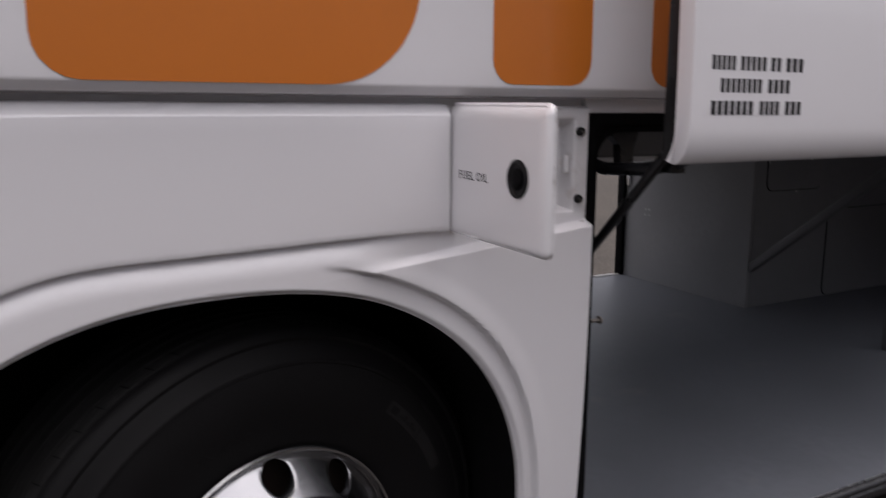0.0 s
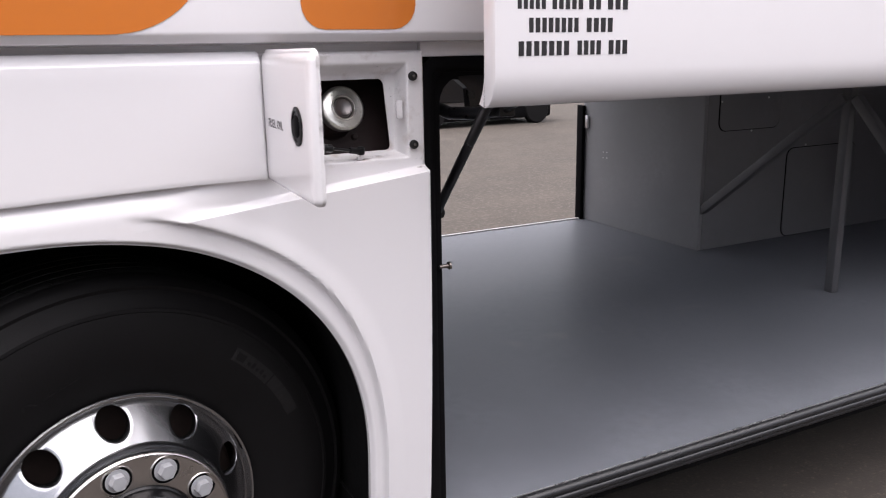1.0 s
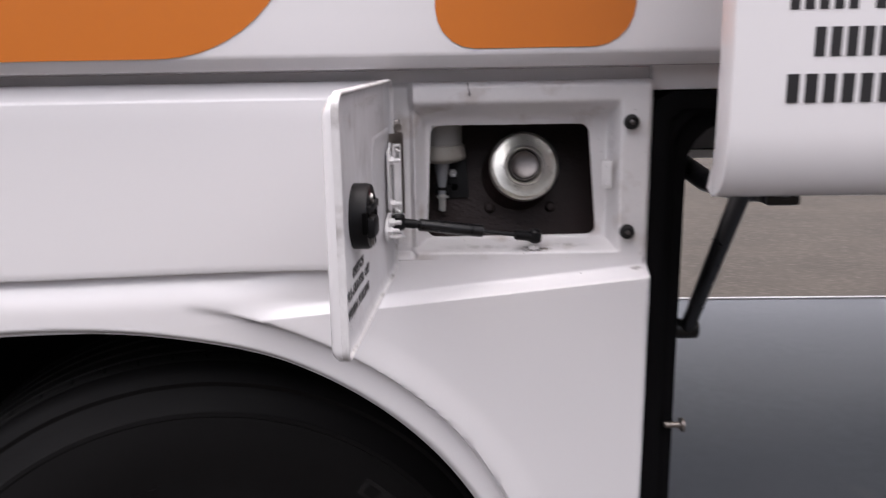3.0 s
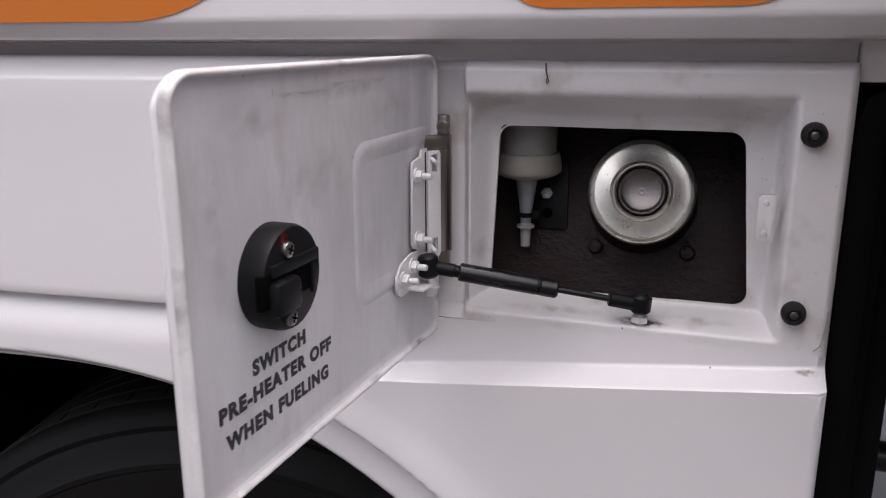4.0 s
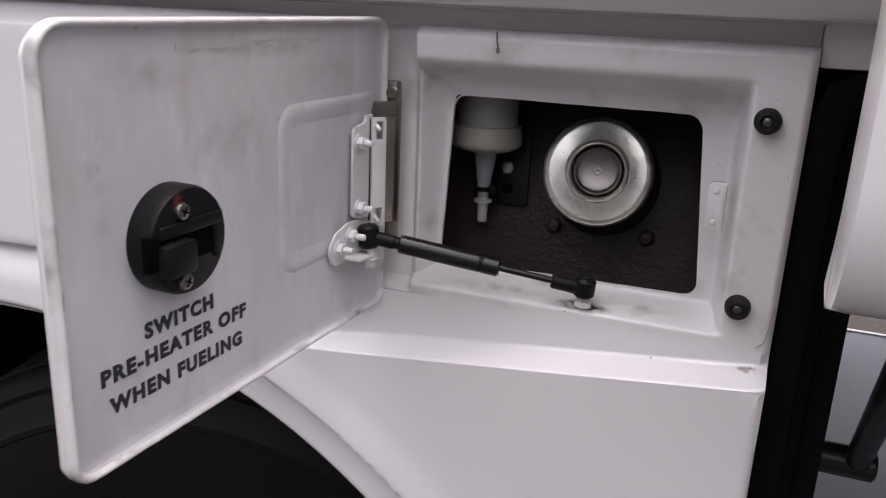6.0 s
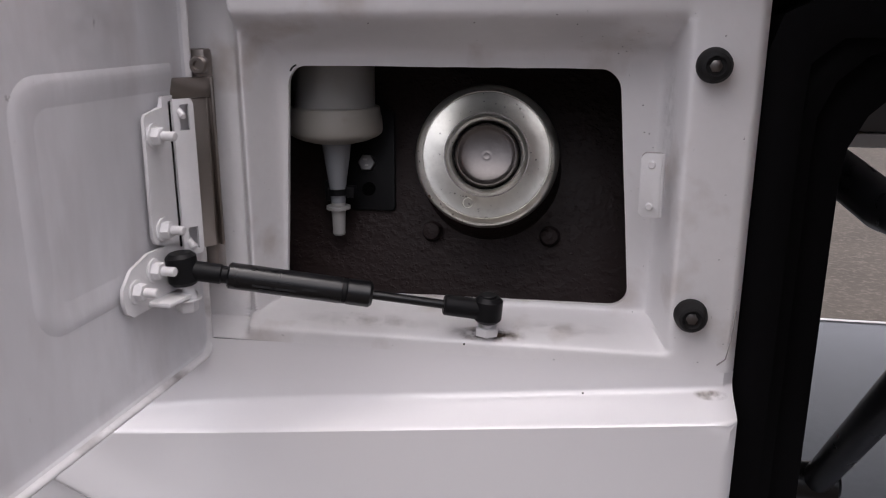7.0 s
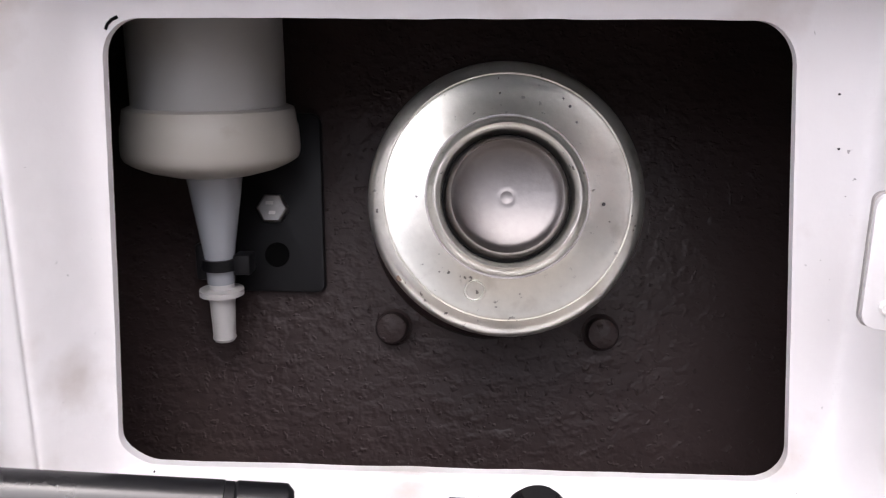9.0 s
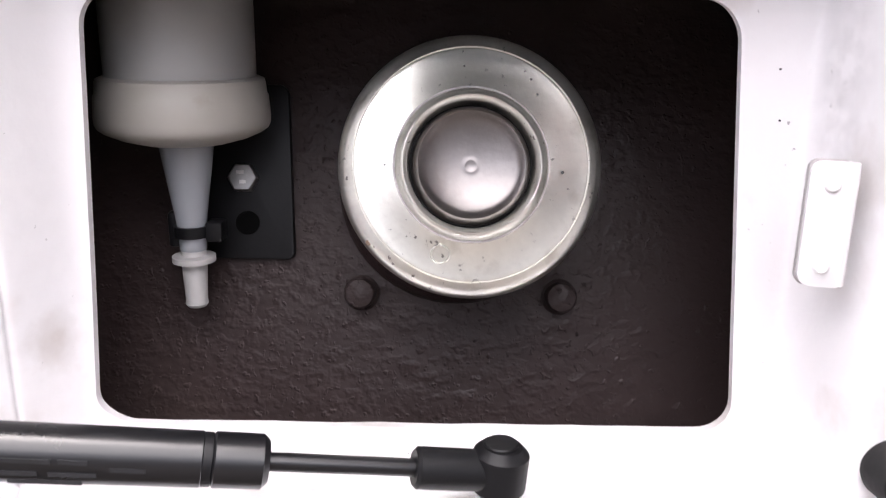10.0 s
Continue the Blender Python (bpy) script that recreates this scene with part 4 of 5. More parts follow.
capp = [(0.0, 0.0), (0.0470, 0.0), (0.0490, 0.002), (0.0503, 0.010), (0.0509, 0.0185), (0.0510, 0.0215), (0.0504, 0.0240), (0.0490, 0.0260), (0.0466, 0.0275), (0.0437, 0.0286), (0.0431, 0.0281), (0.0425, 0.0284),
        (0.0323, 0.0276), (0.0311, 0.0286), (0.0300, 0.0306), (0.0285, 0.0312), (0.0271, 0.0304), (0.0262, 0.0270), (0.0258, 0.0190), (0.0250, 0.0190), (0.0247, 0.0240), (0.0238, 0.0268), (0.0222, 0.0278), (0.0208, 0.0270),
        (0.0203, 0.0264), (0.0185, 0.0257), (0.0150, 0.0247), (0.0115, 0.0240), (0.0080, 0.0235), (0.0048, 0.0232), (0.0030, 0.0231), (0.0026, 0.0232), (0.0022, 0.0231), (0.0, 0.0230)]
k = next(i for i, (r, h) in enumerate(capp) if i and r < 0.0254)
capp = [(r * float(np.interp(r, (0.0247, 0.0323, 0.0431, 0.0510), (0.965, 0.950, 1.075, 1.04))), h) for r, h in capp]
cap = part("filler_cap", lathe(capp[:k + 1], CAPBASE, CAPWAY, 96, close=False), STEEL, tank, "zinc-plated steel fuel cap with a round centre", 50)
part("cap_centre", lathe(capp[k:], CAPBASE, CAPWAY, 96, close=False), CAPMETAL, cap, "dull grey dished cap centre", 50)
# Dark rings put the shade of the cap's creases into colour.
part("groove_shade", lathe([(0.0238, 0.0205), (0.0252, 0.0205)], CAPBASE, CAPWAY, 64, close=False), STOPRUB, cap, "black ring painted as shade in the groove", 0)
part("groove_shade", lathe([(0.0312, 0.0280), (0.0307, 0.0281), (0.0303, 0.0283)], CAPBASE, CAPWAY, 64, close=False), SCUFFSHADE, cap, "grey ring painted as shade at the foot of the ridge", 0)
capx = Vector((0, 0, 1)).cross(-CAPWAY).normalized()
capx = capx if capx.x > 0 else -capx
capz = CAPWAY.cross(capx).normalized()
capz = capz if capz.z > 0 else -capz


def on_cap(x, z, h):
    return CAPBASE + capx * x + capz * z + CAPWAY * h


bm = lathe([(0.0036, 0.0), (0.0041, 0.0005), (0.0036, 0.0010), (0.0031, 0.0005)], on_cap(-0.0125, -0.0355, 0.0280), CAPWAY, 24, close=False)
part("cap_mark", bm, STEEL, cap)
for x, z, r in ((0.0125, -0.0478, 0.0011), (-0.0405, -0.031, 0.0013), (0.036, -0.003, 0.0007), (0.0235, 0.034, 0.0006), (0.026, 0.028, 0.0005), (-0.003, 0.039, 0.0004), (0.021, 0.037, 0.0004)):
    h = 0.0282 if math.hypot(x, z) < 0.045 else 0.0262
    part("cap_chip", rod(on_cap(x, z, h - 0.0012), on_cap(x, z, h + 0.0003), r, 7, 0.0001), RUST if r > 0.0012 else INK, cap)
for dx in (-0.2235, -0.1225):
    bm = lathe([(0.0, -0.001), (0.0088, -0.001), (0.0088, 0.001), (0.0074, 0.002), (0.0074, 0.0095), (0.0066, 0.0112), (0.0045, 0.0120), (0.0, 0.0122)], on_tank(dx, 1.3485), TANKOUT, 28, close=False)
    part("tank_bolt", bm, TANK, tank)
# dark compartment round the tank
bm = box((-0.40, 0.07, 1.585), (0.02, 0.75, 1.60), 0)
part("compartment_top", bm, HOUSING, coach)
part("compartment_end", box((0.02, 0.07, 0.9), (0.034, 0.75, 1.60), 0), HOUSING, coach)
part("compartment_end", box((-0.40, 0.07, 1.20), (-0.385, 0.75, 1.585), 0), HOUSING, coach)
part("compartment_floor", box((-0.385, 0.07, 1.22), (0.02, 0.166, 1.235), 0), HOUSING, coach)

# breather bottle on its bracket
bottle = thing("breather_bottle", (-0.3005, 0.142, 1.55), "milky plastic breather bottle with a funnel outlet, hanging upside down", "bottle")
BX, BY = -0.2962, 0.128
bm = lathe([(0.0, 0.13), (0.0312, 0.13), (0.0318, 0.02), (0.0318, 0.0), (0.0, 0.0)], (BX, BY, 1.458), (0, 0, 1), 48, close=False)
part("container", bm, BOTTLE, bottle)
bm = lathe([(r, z - 0.0022) for r, z in [(0.0, 1.462), (0.0330, 1.4615), (0.0352, 1.4605), (0.0357, 1.4585), (0.0361, 1.4545), (0.0368, 1.4530), (0.0374, 1.4440), (0.0372, 1.4414), (0.0362, 1.4394), (0.0335, 1.4376), (0.028, 1.4352), (0.020, 1.4330), (0.0125, 1.4318), (0.0, 1.4325)]], (BX, BY, 0), (0, 0, 1), 48, close=False)
part("collar", bm, COLLAR, bottle, "yellowed plastic screw collar")
bm = lathe([(0.0, 1.434), (0.0125, 1.434), (0.0118, 1.428), (0.0072, 1.397), (0.0063, 1.389), (0.0060, 1.381), (0.0, 1.381)], (BX, BY, 0), (0, 0, 1), 40, close=False)
part("funnel", bm, FUNNEL, bottle, "bluish translucent funnel")
bm = lathe([(0.0, 1.381), (0.0056, 1.381), (0.0058, 1.3785), (0.0098, 1.378), (0.0098, 1.3755), (0.0058, 1.375), (0.0050, 1.3565), (0.0053, 1.355), (0.0042, 1.3535), (0.0, 1.3535)], (BX, BY, 0), (0, 0, 1), 28, close=False)
part("nozzle", bm, NOZZLE, bottle, "white plastic hose nozzle")
bm = lathe([(0.0062, 1.3875), (0.0082, 1.3875), (0.0082, 1.3925), (0.0062, 1.3925)], (BX, BY, 0), (0, 0, 1), 28, close=False)
part("clamp", bm, PLASTIC, bottle, "black clip round the outlet")
part("clamp_lug", box((BX + 0.007, BY - 0.004, 1.3855), (BX + 0.0145, BY + 0.006, 1.3945), 0.001), PLASTIC, bottle)
part("clamp_lug", box((BX - 0.012, BY + 0.001, 1.381), (BX - 0.0065, BY + 0.008, 1.398), 0.002), PLASTIC, bottle)

bracket = thing("bottle_bracket", (-0.27, 0.172, 1.37), "black steel bracket plate bolted to the tank", "bracket")
bm = plate(rounded(-0.300, 1.3655, -0.2565, 1.452, 0.004, 4), lambda u, v: on_tank(u, v, 0.0055), -TANKOUT * 0.005, None, 0.0006)
part("bracket_plate", bm, PLASTIC, bracket)
bm = hexhead(on_tank(-0.2795, 1.4065, 0.0055), TANKOUT, 0.0075, 0.0055, 0.0)
part("bolt", bm, SCREW, bracket, "bright zinc hexagon bolt")
m = axis_matrix(on_tank(-0.2795, 1.4065, 0.0108), TANKOUT)
for dx, dz, w in ((-0.001, 0.0024, 0.0036), (0.0004, -0.0022, 0.003)):
    part("head_mark", box((dx - w / 2, dz - 0.0008, 0), (dx + w / 2, dz + 0.0008, 0.0006), 0, m), DISC, bracket, "", 0)
bm = lathe([(0.0058, 0), (0.0058, 0.0008), (0.005, 0.0008), (0.005, 0.0003), (0, 0.0003)], on_tank(-0.2790, 1.384, 0.0055), TANKOUT, 24, close=False)
part("bolt_hole", bm, VOID, bracket)

# ---- front wheel, steered towards the kerb ----
STEER = 0.20
wheel_hub = Vector((-0.7365, 0.146, 0.491))
OUTW = Vector((math.sin(STEER), -math.cos(STEER), 0))
TANG = Vector((math.cos(STEER), math.sin(STEER), 0))


def on_wheel(r, a, d):
    """A point of the wheel: radius, angle from the rear upwards, distance out from the rim's plane."""
    return wheel_hub + TANG * (r * math.cos(a)) + Vector((0, 0, r * math.sin(a))) + OUTW * d


def wheel_frame(r, a, d):
    """A pose on the wheel with x along the turn, y towards the rim's edge, z outwards."""
    up = TANG * math.cos(a) + Vector((0, 0, math.sin(a)))
    m = Matrix((up.cross(OUTW), up, OUTW)).transposed().to_4x4()
    return Matrix.Translation(on_wheel(r, a, d)) @ m


tyre = [(0.287, -0.004), (0.295, 0.006), (0.31, 0.012), (0.34, 0.024), (0.385, 0.036), (0.43, 0.036), (0.455, 0.030), (0.457, 0.032), (0.463, 0.031), (0.465, 0.028), (0.485, 0.019), (0.495, 0.010), (0.502, 0.012), (0.512, 0.004), (0.521, -0.006), (0.524, -0.02)]
y = -0.02
for k in range(5):
    tyre += [(0.526, y - 0.004), (0.526, y - 0.040), (0.514, y - 0.042), (0.514, y - 0.048), (0.526, y - 0.050)]
    y -= 0.050
tyre += [(0.521, y - 0.02), (0.49, y - 0.035), (0.40, y - 0.055), (0.30, y - 0.03), (0.287, y - 0.02)]
tyre = [(0.310 + (r - 0.287) * 1.213, d) for r, d in tyre]
k0 = 15
wheel = part("wheel", lathe(tyre[:k0 + 1], wheel_hub, OUTW, 160, close=False), TYRE, coach, "black tyre on a polished alloy wheel, steered outwards", 35)
part("tread", lathe(tyre[k0:-4], wheel_hub, OUTW, 160, close=False), TREAD, wheel, "dusty ribbed tread", 35)
part("inner_sidewall", lathe(tyre[-5:], wheel_hub, OUTW, 96, close=False), TYRE, wheel, "", 35)
for k in range(66):
    m = wheel_frame(tyre[k0 + 1][0], 2 * math.pi * k / 66, -0.042)
    part("sipe", box((-0.0011, -0.004, -0.018), (0.0011, 0.0006, 0.018), 0, m @ Matrix.Rotation(radians(12), 4, "Y")), VOID, wheel, "", 0)
bm = letters("R 22.5", 0.135, 0.022, wheel_frame(0.392, radians(118), 0.0285) @ Matrix.Rotation(radians(-9), 4, "Z"), 0.0018, 0.0)
part("lettering", bm, TYRE, wheel, "raised size marking R 22.5", 0)
# moulded label: a worn band along the sidewall with a raised block and bars
def sidewall_band(a0, a1, r0, r1, d):
    n = max(2, int((a0 - a1) / 1.5))
    lo = [on_wheel(r0, radians(lerp(a0, a1, k / n)), d) for k in range(n + 1)]
    hi = [on_wheel(r1, radians(lerp(a0, a1, k / n)), d) for k in range(n + 1)]
    bm = bmesh.new()
    rows = [[bm.verts.new(p - OUTW * q) for p in loop] for loop, q in ((lo, 0.003), (lo, 0), (hi, 0), (hi, 0.003))]
    for a, b in zip(rows, rows[1:]):
        for k in range(n):
            bm.faces.new((a[k], a[k + 1], b[k + 1], b[k]))
    for k in (0, n):
        bm.faces.new([row[k] for row in rows])
    return bm


label = part("raised_label", sidewall_band(51.5, 36.0, 0.4430, 0.4765, 0.0366), WORNTYRE, wheel, "worn moulded label on the sidewall", 20)
part("raised_label", sidewall_band(35.4, 21.0, 0.4450, 0.4765, 0.0363), WORNTYRE, wheel, "worn moulded label on the sidewall", 20)
part("raised_mark", sidewall_band(50.3, 47.2, 0.4495, 0.4690, 0.0374), TYRE, label, "", 20)
for k in range(5):
    part("raised_mark", sidewall_band(45.8 - 1.8 * k, 44.7 - 1.8 * k, 0.4520, 0.4600 + 0.006 * (k % 2), 0.0372), TYRE, label, "", 20)
rim_hi = [(0.310, -0.02), (0.3155, 0.004), (0.3205, 0.012), (0.3175, 0.016), (0.3125, 0.0155), (0.3100, 0.012), (0.3085, 0.003), (0.3065, 0.0005), (0.3045, 0.0025), (0.3030, 0.0035), (0.3015, 0.0025), (0.300, -0.003)]
NH, HR, HW, HH = 10, 0.2665, 0.0340, 0.0415


def bowl(r):
    """How far the disc stands out at a radius."""
    t = min(1.0, max(0.0, (0.308 - r) / 0.083))
    return lerp(-0.010, 0.070, t)


part("rim", lathe(rim_hi, wheel_hub, OUTW, 120, close=False), ALLOY, wheel, "polished alloy rim")
bm = bmesh.new()
for k in range(NH):
    a0 = radians(92) + 2 * math.pi * k / NH
    half = math.pi / NH
    ring_in = [(HR + HW * math.sin(2 * math.pi * i / 48), 1.08 * HW * math.cos(2 * math.pi * i / 48) / HR) for i in range(48)]
    ring_out = []
    for i in range(48):
        dr, da = math.sin(2 * math.pi * i / 48), math.cos(2 * math.pi * i / 48)
        t = 1 / max(abs(dr), abs(da))
        ring_out.append((HR + HH * dr * t, half * da * t))
    _, rows = sheet(ring_in, ring_out, 7, lambda r, a, a0=a0: on_wheel(r, a0 + a, bowl(r)), True, bm)
    mid = sum((v.co for v in rows[0]), Vector()) / 48
    edge = rows[0]
    for shrink, deep in ((0.045, 0.0022), (0.06, 0.022)):      # chamfered edge, then the wall of the hole
        back = [bm.verts.new(v.co.lerp(mid, shrink) - OUTW * deep) for v in rows[0]]
        for i in range(48):
            bm.faces.new((edge[i], edge[(i + 1) % 48], back[(i + 1) % 48], back[i]))
        edge = back
bmesh.ops.remove_doubles(bm, verts=bm.verts, dist=0.0006)
part("disc", bm, ALLOY, wheel, "polished alloy disc with round holes", 60)
part("brake_drum", lathe([(0, 0), (0.29, 0), (0.305, -0.02), (0.305, -0.18)], wheel_hub - OUTW * 0.055, OUTW, 64, close=False), BRAKE, wheel, "brown brake casting behind the holes")
part("disc_centre", lathe([(0.2255, 0.0695), (0.222, 0.0735), (0.219, 0.080), (0.2165, 0.092), (0.2150, 0.101), (0.2140, 0.104)], wheel_hub, OUTW, 96, close=False), ALLOY, wheel)
part("disc_face", lathe([(0.2140, 0.104), (0.2125, 0.108), (0.209, 0.110), (0.206, 0.1085), (0.205, 0.106), (0.136, 0.105), (0.132, 0.100)], wheel_hub, OUTW, 96, close=False), DISC, wheel, "brushed alloy wheel centre")
part("hub_cap", lathe([(0.134, 0.101), (0.128, 0.106), (0.122, 0.14), (0.11, 0.150), (0, 0.152)], wheel_hub, OUTW, 64, close=False), STRUTMAT, wheel, "black hub centre")
for k in range(10):
    a = radians(66) + 2 * math.pi * k / 10
    o = on_wheel(0.172, a, 0.1055)
    part("nut_recess", lathe([(0.0, 0.0004), (0.0315, 0.0004), (0.0325, 0.0012)], o, OUTW, 32, close=False), RUBBER, wheel)
    part("recess_lip", lathe([(0.0318, 0.0002), (0.0322, 0.0018), (0.0335, 0.0021), (0.0355, 0.0006), (0.036, -0.001)], o, OUTW, 32, close=False), DISC, wheel)
    part("wheel_nut", hexhead(o, OUTW, 0.0195, 0.018, 0.002), NUTCAP, wheel, "grey capped wheel nut")

# ---- luggage bay ----
BX0, BX1 = 0.05, 2.33


def floor_z(y):
    return 0.335 + 0.058 * (y - 0.02)


bm = bmesh.new()
top = [bm.verts.new((x, y, floor_z(y))) for x, y in ((BX0, 0.02), (5.2, 0.02), (5.2, 2.47), (BX0, 2.47))]
bot = [bm.verts.new((v.co.x, v.co.y, v.co.z - 0.03)) for v in top]
bm.faces.new(top)
bm.faces.new(bot)
for i in range(4):
    bm.faces.new((top[i], top[(i + 1) % 4], bot[(i + 1) % 4], bot[i]))
bay = part("bay_floor", bm, FLOORMAT, coach, "grey vinyl luggage bay floor", 0)
part("sill_strip", box((BX0, 0.0180, 0.3325), (3.52, 0.0220, 0.3362), 0.0015), SILL, bay, "bright sill edge along the floor")
prof = [(0.06, 0.331), (0.022, 0.3330), (0.0155, 0.3332), (0.009, 0.3312), (0.003, 0.3268), (-0.0005, 0.3210), (-0.001, 0.3155), (0.0012, 0.3100), (0.0046, 0.3077), (0.0046, 0.3069), (0.0008, 0.3048), (-0.0018, 0.3010),
        (-0.0026, 0.2960), (-0.0014, 0.2905), (0.0024, 0.2875), (0.0024, 0.2867), (0.0006, 0.2840), (0.0008, 0.2790), (0.0040, 0.2745), (0.0120, 0.2730), (0.06, 0.2730)]
part("sill_rubber", sweep(prof, [BX0, 1.2, 2.4, 3.52], lambda x, y, z: Vector((x, y, z))), SILLRUB, bay, "dark ribbed rubber sill moulding", 60)
part("sill_under", box((BX0, 0.10, 0.20), (3.52, 0.13, 0.30), 0.004), RUBBER, bay)
part("sill_edge", box((BX0, 2.462, floor_z(2.47) - 0.03), (2.33, 2.482, floor_z(2.47) + 0.006), 0.002), WHITEMETAL, bay, "bright aluminium sill edge")
# walls
WC = Vector((2.473, 1.59, 0))     # free edge of the cross wall
wd = (WC - Vector((BX1, 2.47, 0))).normalized()
m = Matrix((wd, Vector((wd.y, -wd.x, 0)) * -1, Vector((0, 0, 1)))).transposed().to_4x4()
part("bay_wall", box((0, 0, 0.30), ((WC - Vector((BX1, 2.47, 0))).length, 0.03, 1.54), 0.001, Matrix.Translation((BX1, 2.47, 0)) @ m), WALLMAT, coach, "dark grey laminate bay wall")
back_wall = part("bay_wall", box((WC.x + 0.028, 1.592, 0.30), (5.2, 1.61, 1.54), 0.001), BACKMAT, coach, "charcoal laminate bay wall with access hatches")
for x0, x1, z0, z1 in ((2.585, 3.05, 1.09, 1.50), (3.145, 3.75, 0.43, 0.955)):
    bm = plate(rounded(x0, z0, x1, z1, 0.05, 6), xz(1.586), (0, 0.006, 0), None, 0.001)
    part("hatch", bm, BACKMAT, back_wall, "charcoal access hatch")
    part("hatch_gap", plate(rounded(x0 - 0.007, z0 - 0.004, x1 + 0.004, z1 + 0.004, 0.053, 6), xz(1.5895), (0, 0.004, 0)), VOID, back_wall, "dark gap round the hatch", 0)
for x, z in ((2.59, 1.25), (2.83, 1.08), (3.29, 0.97), (2.95, 1.26)):
    part("hatch_screw", rod((x, 1.588, z), (x, 1.583, z), 0.006, 10), SILL, back_wall)
for dx, dz in ((0, 0), (0.03, 0), (0, 0.035), (0.03, 0.035)):
    p = Vector((BX1, 2.47, 0)) + wd * (0.17 + dx)
    part("wall_rivet", rod((p.x + 0.002, p.y, 0.885 + dz), (p.x - 0.004, p.y, 0.885 + dz), 0.004, 10), WHITEMETAL, coach)
part("bay_wall", box((5.2, 0.02, 0.30), (5.23, 1.61, 1.54), 0.001), WALLMAT, coach)
part("bay_wall", box((0.036, 0.06, 0.28), (0.05, 2.47, 1.56), 0.001), WALLMAT, coach)
# Unseen ceiling, given a pale colour to brighten the bay by bounce.
part("bay_ceiling", box((0.036, 0.06, 1.54), (5.2, 2.47, 1.56), 0), GREYRAIL, coach, "unseen bay ceiling, pale to bounce light into the bay")
part("far_header", box((0.05, 2.44, 1.46), (BX1, 2.48, 1.56), 0.004), WALLMAT, coach)
part("ceiling_duct", box((0.052, 0.57, 1.3925), (2.30, 0.86, 1.539), 0.006), BRACEMAT, coach, "charcoal duct under the bay ceiling")
part("duct_trim", box((0.052, 0.568, 1.3745), (2.30, 0.60, 1.392), 0.002), GREYRAIL, coach, "pale grey trim along the duct")
part("post", box((2.545, 0.77, floor_z(0.77)), (2.590, 0.815, 1.54), 0.004), BRACEMAT, coach, "dark grey square steel post")
a, b = Vector((2.50, 1.60, 0.65)), Vector((2.55, 0.80, 1.31))
m = axis_matrix(a, b - a, (1, 0, 0))
part("brace", box((-0.022, -0.022, 0), (0.022, 0.022, (b - a).length), 0.003, m), BRACEMAT, coach, "dark grey diagonal brace")
a, b = Vector((2.57, 0.76, 1.31)), Vector((2.57, 0.30, 0.80))
m = axis_matrix(a, b - a, (1, 0, 0))
part("brace", box((-0.022, -0.022, 0), (0.022, 0.022, (b - a).length), 0.003, m), BRACEMAT, coach, "dark grey diagonal brace")
part("far_catch", box((2.318, 2.42, 1.06), (2.335, 2.475, 1.14), 0.004), SILL, coach, "steel door catch")
part("far_seal", box((2.304, 2.45, floor_z(2.45)), (2.329, 2.51, 1.2), 0.006), RUBBER, coach, "black rubber door seal")


# door seal: a rounded rubber frame round the near opening
def seal(inset_, width, y0, y1, name, r):
    x0, x1, z0, z1 = 0.006 + inset_, 3.58 - inset_, 0.24, 1.539 - inset_ * 0.55
    o = resample(rounded(x0, z0, x1, z1, r, 10), 400)
    i = resample(rounded(x0 + width, z0 + width, x1 - width, z1 - width, max(0.02, r - width * 0.3), 10), 400)
    mid = [(lerp(p[0], q[0], 0.5), lerp(p[1], q[1], 0.5)) for p, q in zip(o, i)]
    bm = bmesh.new()
    rings = [[bm.verts.new((p[0], yy, p[1])) for p in loop] for loop, yy in ((o, y1), (o, y0 + 0.004), (mid, y0), (i, y0 + 0.004), (i, y1))]
    for a, b in zip(rings, rings[1:]):
        for k in range(400):
            bm.faces.new((a[k], a[(k + 1) % 400], b[(k + 1) % 400], b[k]))
    return part(name, bm, RUBBER, coach, "black rubber luggage door seal")


seal(0.0, 0.024, 0.026, 0.075, "door_seal", 0.03)
seal(0.016, 0.018, 0.036, 0.085, "door_seal", 0.06)
seal(0.028, 0.029, 0.052, 0.090, "door_seal", 0.075)
# Unseen panel; where it starts sets how much light enters the bay.
part("rear_side_panel", box((3.59, 0.0, 0.25), (5.30, 0.04, 1.570), 0.006), WHITE, coach, "unseen white lower side panel that limits light in the bay")
part("door_header", box((0.03, 0.05, 1.503), (5.2, 0.075, 1.545), 0.004), RUBBER, coach)
part("cant_rail", box((0.0045, 0.034, 1.541), (5.3, 0.06, 1.577), 0.003), WHITE, coach, "white rail above the luggage opening")
bm = rod((0.045, 0.036, 1.029), (0.07, 0.036, 1.029), 0.005, 16)
rod((0.07, 0.036, 1.029), (0.076, 0.036, 1.029), 0.0105, 18, 0.001, bm)
part("buffer_bolt", bm, STAINLESS, coach)

# ---- raised luggage door ----
dprof = []
for k in range(13):
    a = radians(90 * k / 12)
    dprof.append((-0.246 - 0.042 * math.sin(a), 1.438 + 0.075 * (1 - math.cos(a))))
dprof += [(-0.288, 1.56), (-0.287, 1.62), (-0.284, 1.75), (-0.275, 2.0), (-0.255, 2.35), (-0.235, 2.60)]
back = [(y + 0.042, z) for y, z in dprof if z > 1.46][::-1]
loopd = dprof + back + [(-0.225, 1.445)]
xs = [0.012, 0.014, 0.02] + [0.02 + 0.15 * k for k in range(1, 24)]
bm = bmesh.new()
rows = []
for i, x in enumerate(xs):
    s = (0.90, 0.97, 1.0)[i] if i < 3 else 1.0
    rows.append([bm.verts.new((x, y + (0.08 * (1 - s) if y < -0.25 else 0), z)) for y, z in loopd])
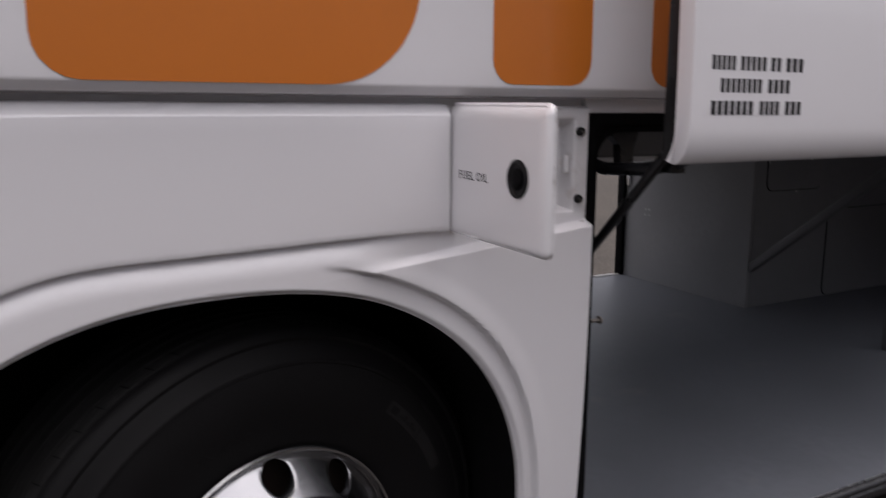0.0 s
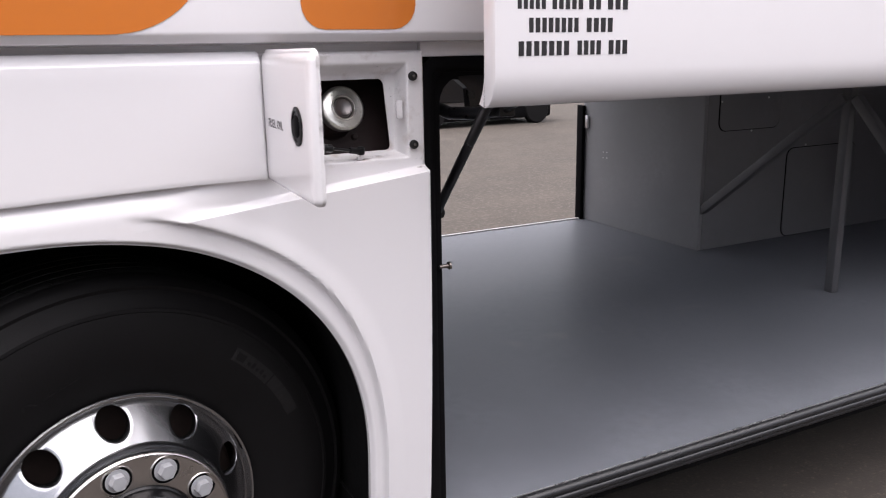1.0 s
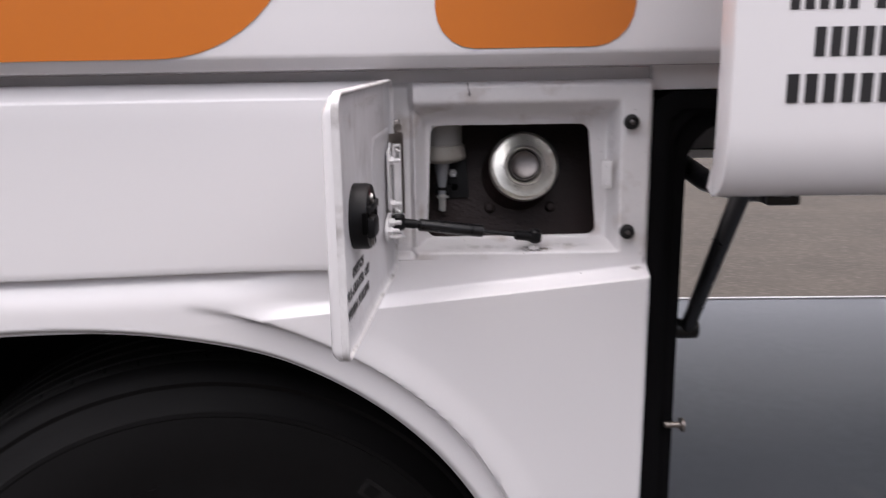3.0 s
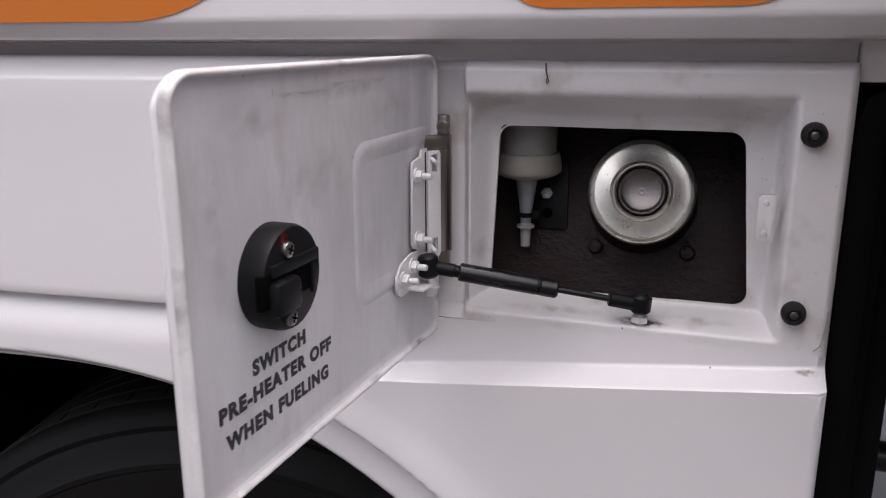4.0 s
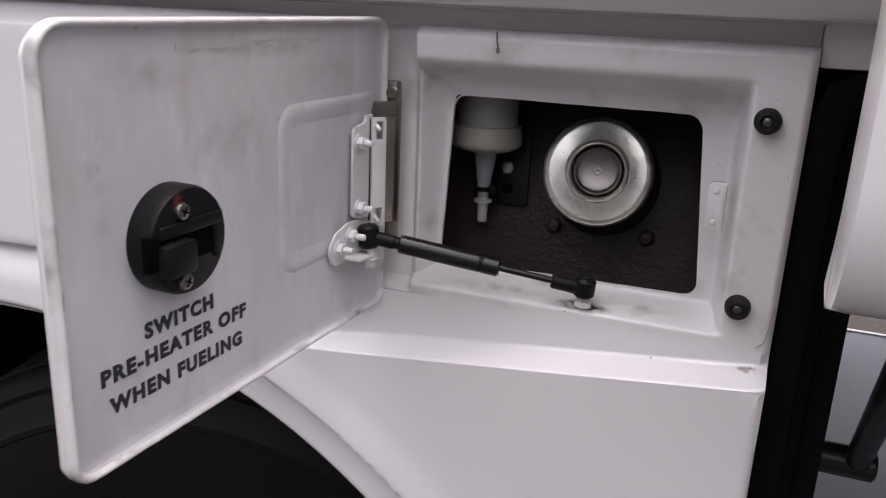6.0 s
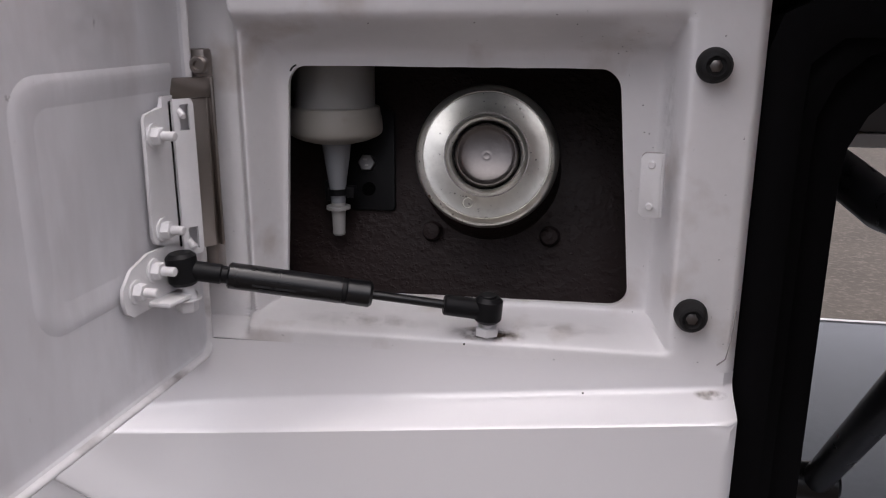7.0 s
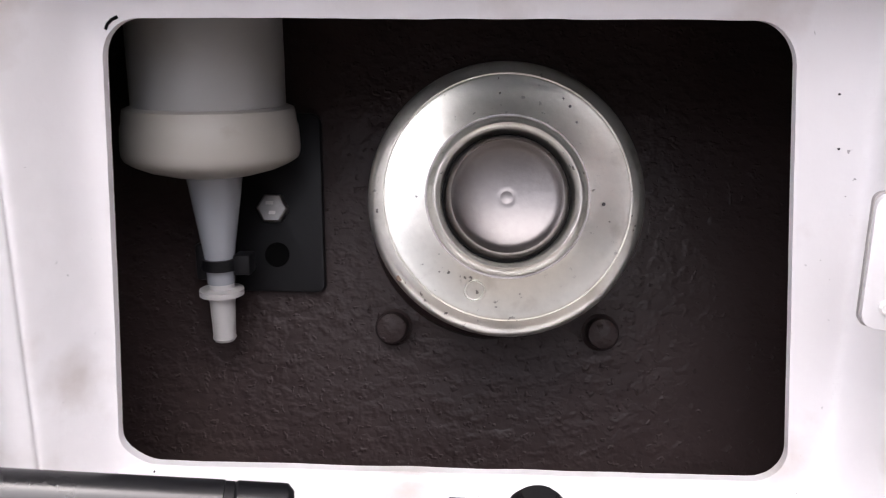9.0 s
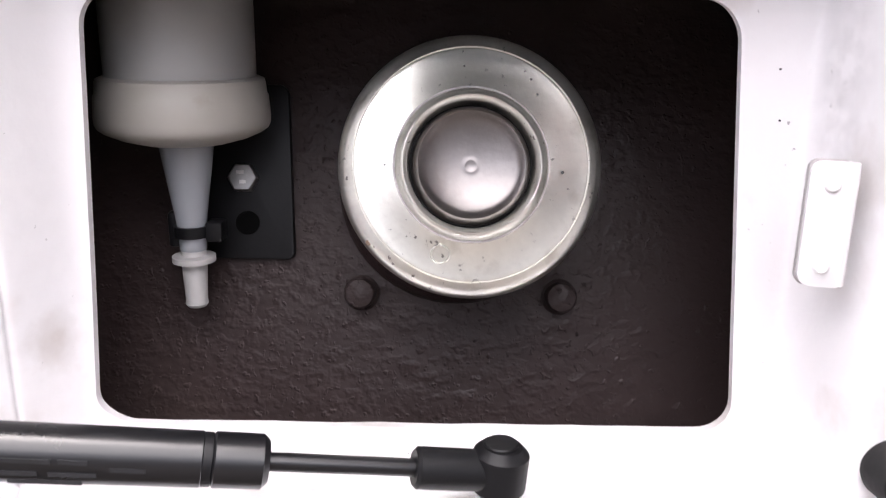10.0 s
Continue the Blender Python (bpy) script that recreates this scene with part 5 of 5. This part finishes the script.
for a, b in zip(rows, rows[1:]):
    for i in range(len(loopd)):
        j = (i + 1) % len(loopd)
        bm.faces.new((a[i], a[j], b[j], b[i]))
bm.faces.new(rows[0])
bm.faces.new(rows[-1])
door = part("luggage_door", bm, WHITE, coach, "raised glossy white luggage door with a rolled lower edge")
bm = box((0.072, -0.236, 1.44), (0.104, -0.150, 2.5), 0.004)
part("door_rail", bm, STRUTMAT, door, "black inner door rail")
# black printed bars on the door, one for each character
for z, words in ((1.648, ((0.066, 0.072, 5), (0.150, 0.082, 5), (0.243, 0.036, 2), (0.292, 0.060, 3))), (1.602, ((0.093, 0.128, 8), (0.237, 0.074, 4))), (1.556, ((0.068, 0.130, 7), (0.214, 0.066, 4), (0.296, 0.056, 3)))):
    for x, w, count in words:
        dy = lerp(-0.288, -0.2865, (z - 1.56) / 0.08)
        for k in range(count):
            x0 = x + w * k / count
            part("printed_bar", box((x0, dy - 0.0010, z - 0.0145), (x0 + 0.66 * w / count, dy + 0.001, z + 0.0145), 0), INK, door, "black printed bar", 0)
# lifting arm and gas strut of the door
a, b = Vector((0.112, 0.178, 1.137)), Vector((0.084, -0.165, 1.465))
dstrut = part("door_strut", rod(a, b, 0.0125, 22), STRUTMAT, coach, "black gas strut of the luggage door")
part("strut_pivot", rod((0.05, 0.178, 1.137), (0.130, 0.178, 1.137), 0.017, 22, 0.003), STRUTMAT, dstrut)
bm = tube([(0.055, 0.20, 1.45), (0.075, 0.14, 1.425), (0.098, 0.07, 1.405), (0.115, -0.04, 1.41), (0.128, -0.13, 1.425), (0.13, -0.23, 1.47)], 0.016, 14)
box((0.108, -0.15, 1.408), (0.150, -0.11, 1.44), 0.004, None, bm)
hinge = part("lifting_arm", bm, STRUTMAT, coach, "black steel lifting arm of the luggage door")
bm = plate([(0.131, 1.506), (0.131, 1.484), (0.160, 1.462), (0.166, 1.392), (0.207, 1.392), (0.203, 1.452), (0.219, 1.484), (0.219, 1.506)], xz(0.085), (0, 0.028, 0), None, 0.002)
part("arm_bracket", bm, STRUTMAT, hinge, "black bracket holding the lifting arm")

# ---- parked car across the yard ----
CARX = 8.3
car = thing("parked_car", (CARX, 14.6, GROUND), "silver parked car across the yard", "car")
cp = [(-2.1, 0.50), (-2.12, 0.62), (-2.0, 0.75), (-1.2, 0.88), (-0.6, 1.32), (0.2, 1.45), (1.2, 1.40), (1.8, 1.0), (2.1, 0.9), (2.12, 0.50)]
bm = plate([(CARX + a, b) for a, b in cp], xz(13.85), (0, 1.65, 0), None, 0.05)
part("body", bm, CARPAINT, car)
# Black block is underbody and also the painted shadow under the car.
part("underbody_shade", box((CARX - 1.75, 13.86, 0.02), (CARX + 1.75, 15.4, 0.56), 0.06), RUBBER, car, "black sill and underbody, enlarged to stand for the shade below")
bm = plate([(CARX + a, b) for a, b in ((-1.05, 0.90), (-0.52, 1.29), (0.2, 1.39), (1.1, 1.34), (1.5, 0.98))], xz(13.84), (0, 0.02, 0))
part("side_window", bm, GLASSDARK, car)
for dx in (-1.3, 1.35):
    for yy in (13.82, 15.3):
        part("wheel", rod((CARX + dx, yy, GROUND + 0.31), (CARX + dx, yy + 0.2, GROUND + 0.31), 0.31, 28, 0.03), TYRE, car)

# ---- added blocks behind the camera: cut low horizon light, seen only as reflections ----
BLOCKERGREY = material("blocker_grey", (0.22, 0.22, 0.225), 0.7, vary=0.15, scale=0.6)
for x0, x1, h in ((-40, -15, 5.6), (-14, 9, 6.4), (10, 40, 5.2)):
    bm = box((x0, -30, GROUND), (x1, -15, h), 0.05)
    tagged(part("horizon_blocker", bm, BLOCKERGREY), "unseen plain grey block that cuts low horizon light", "building", "yard sheds")
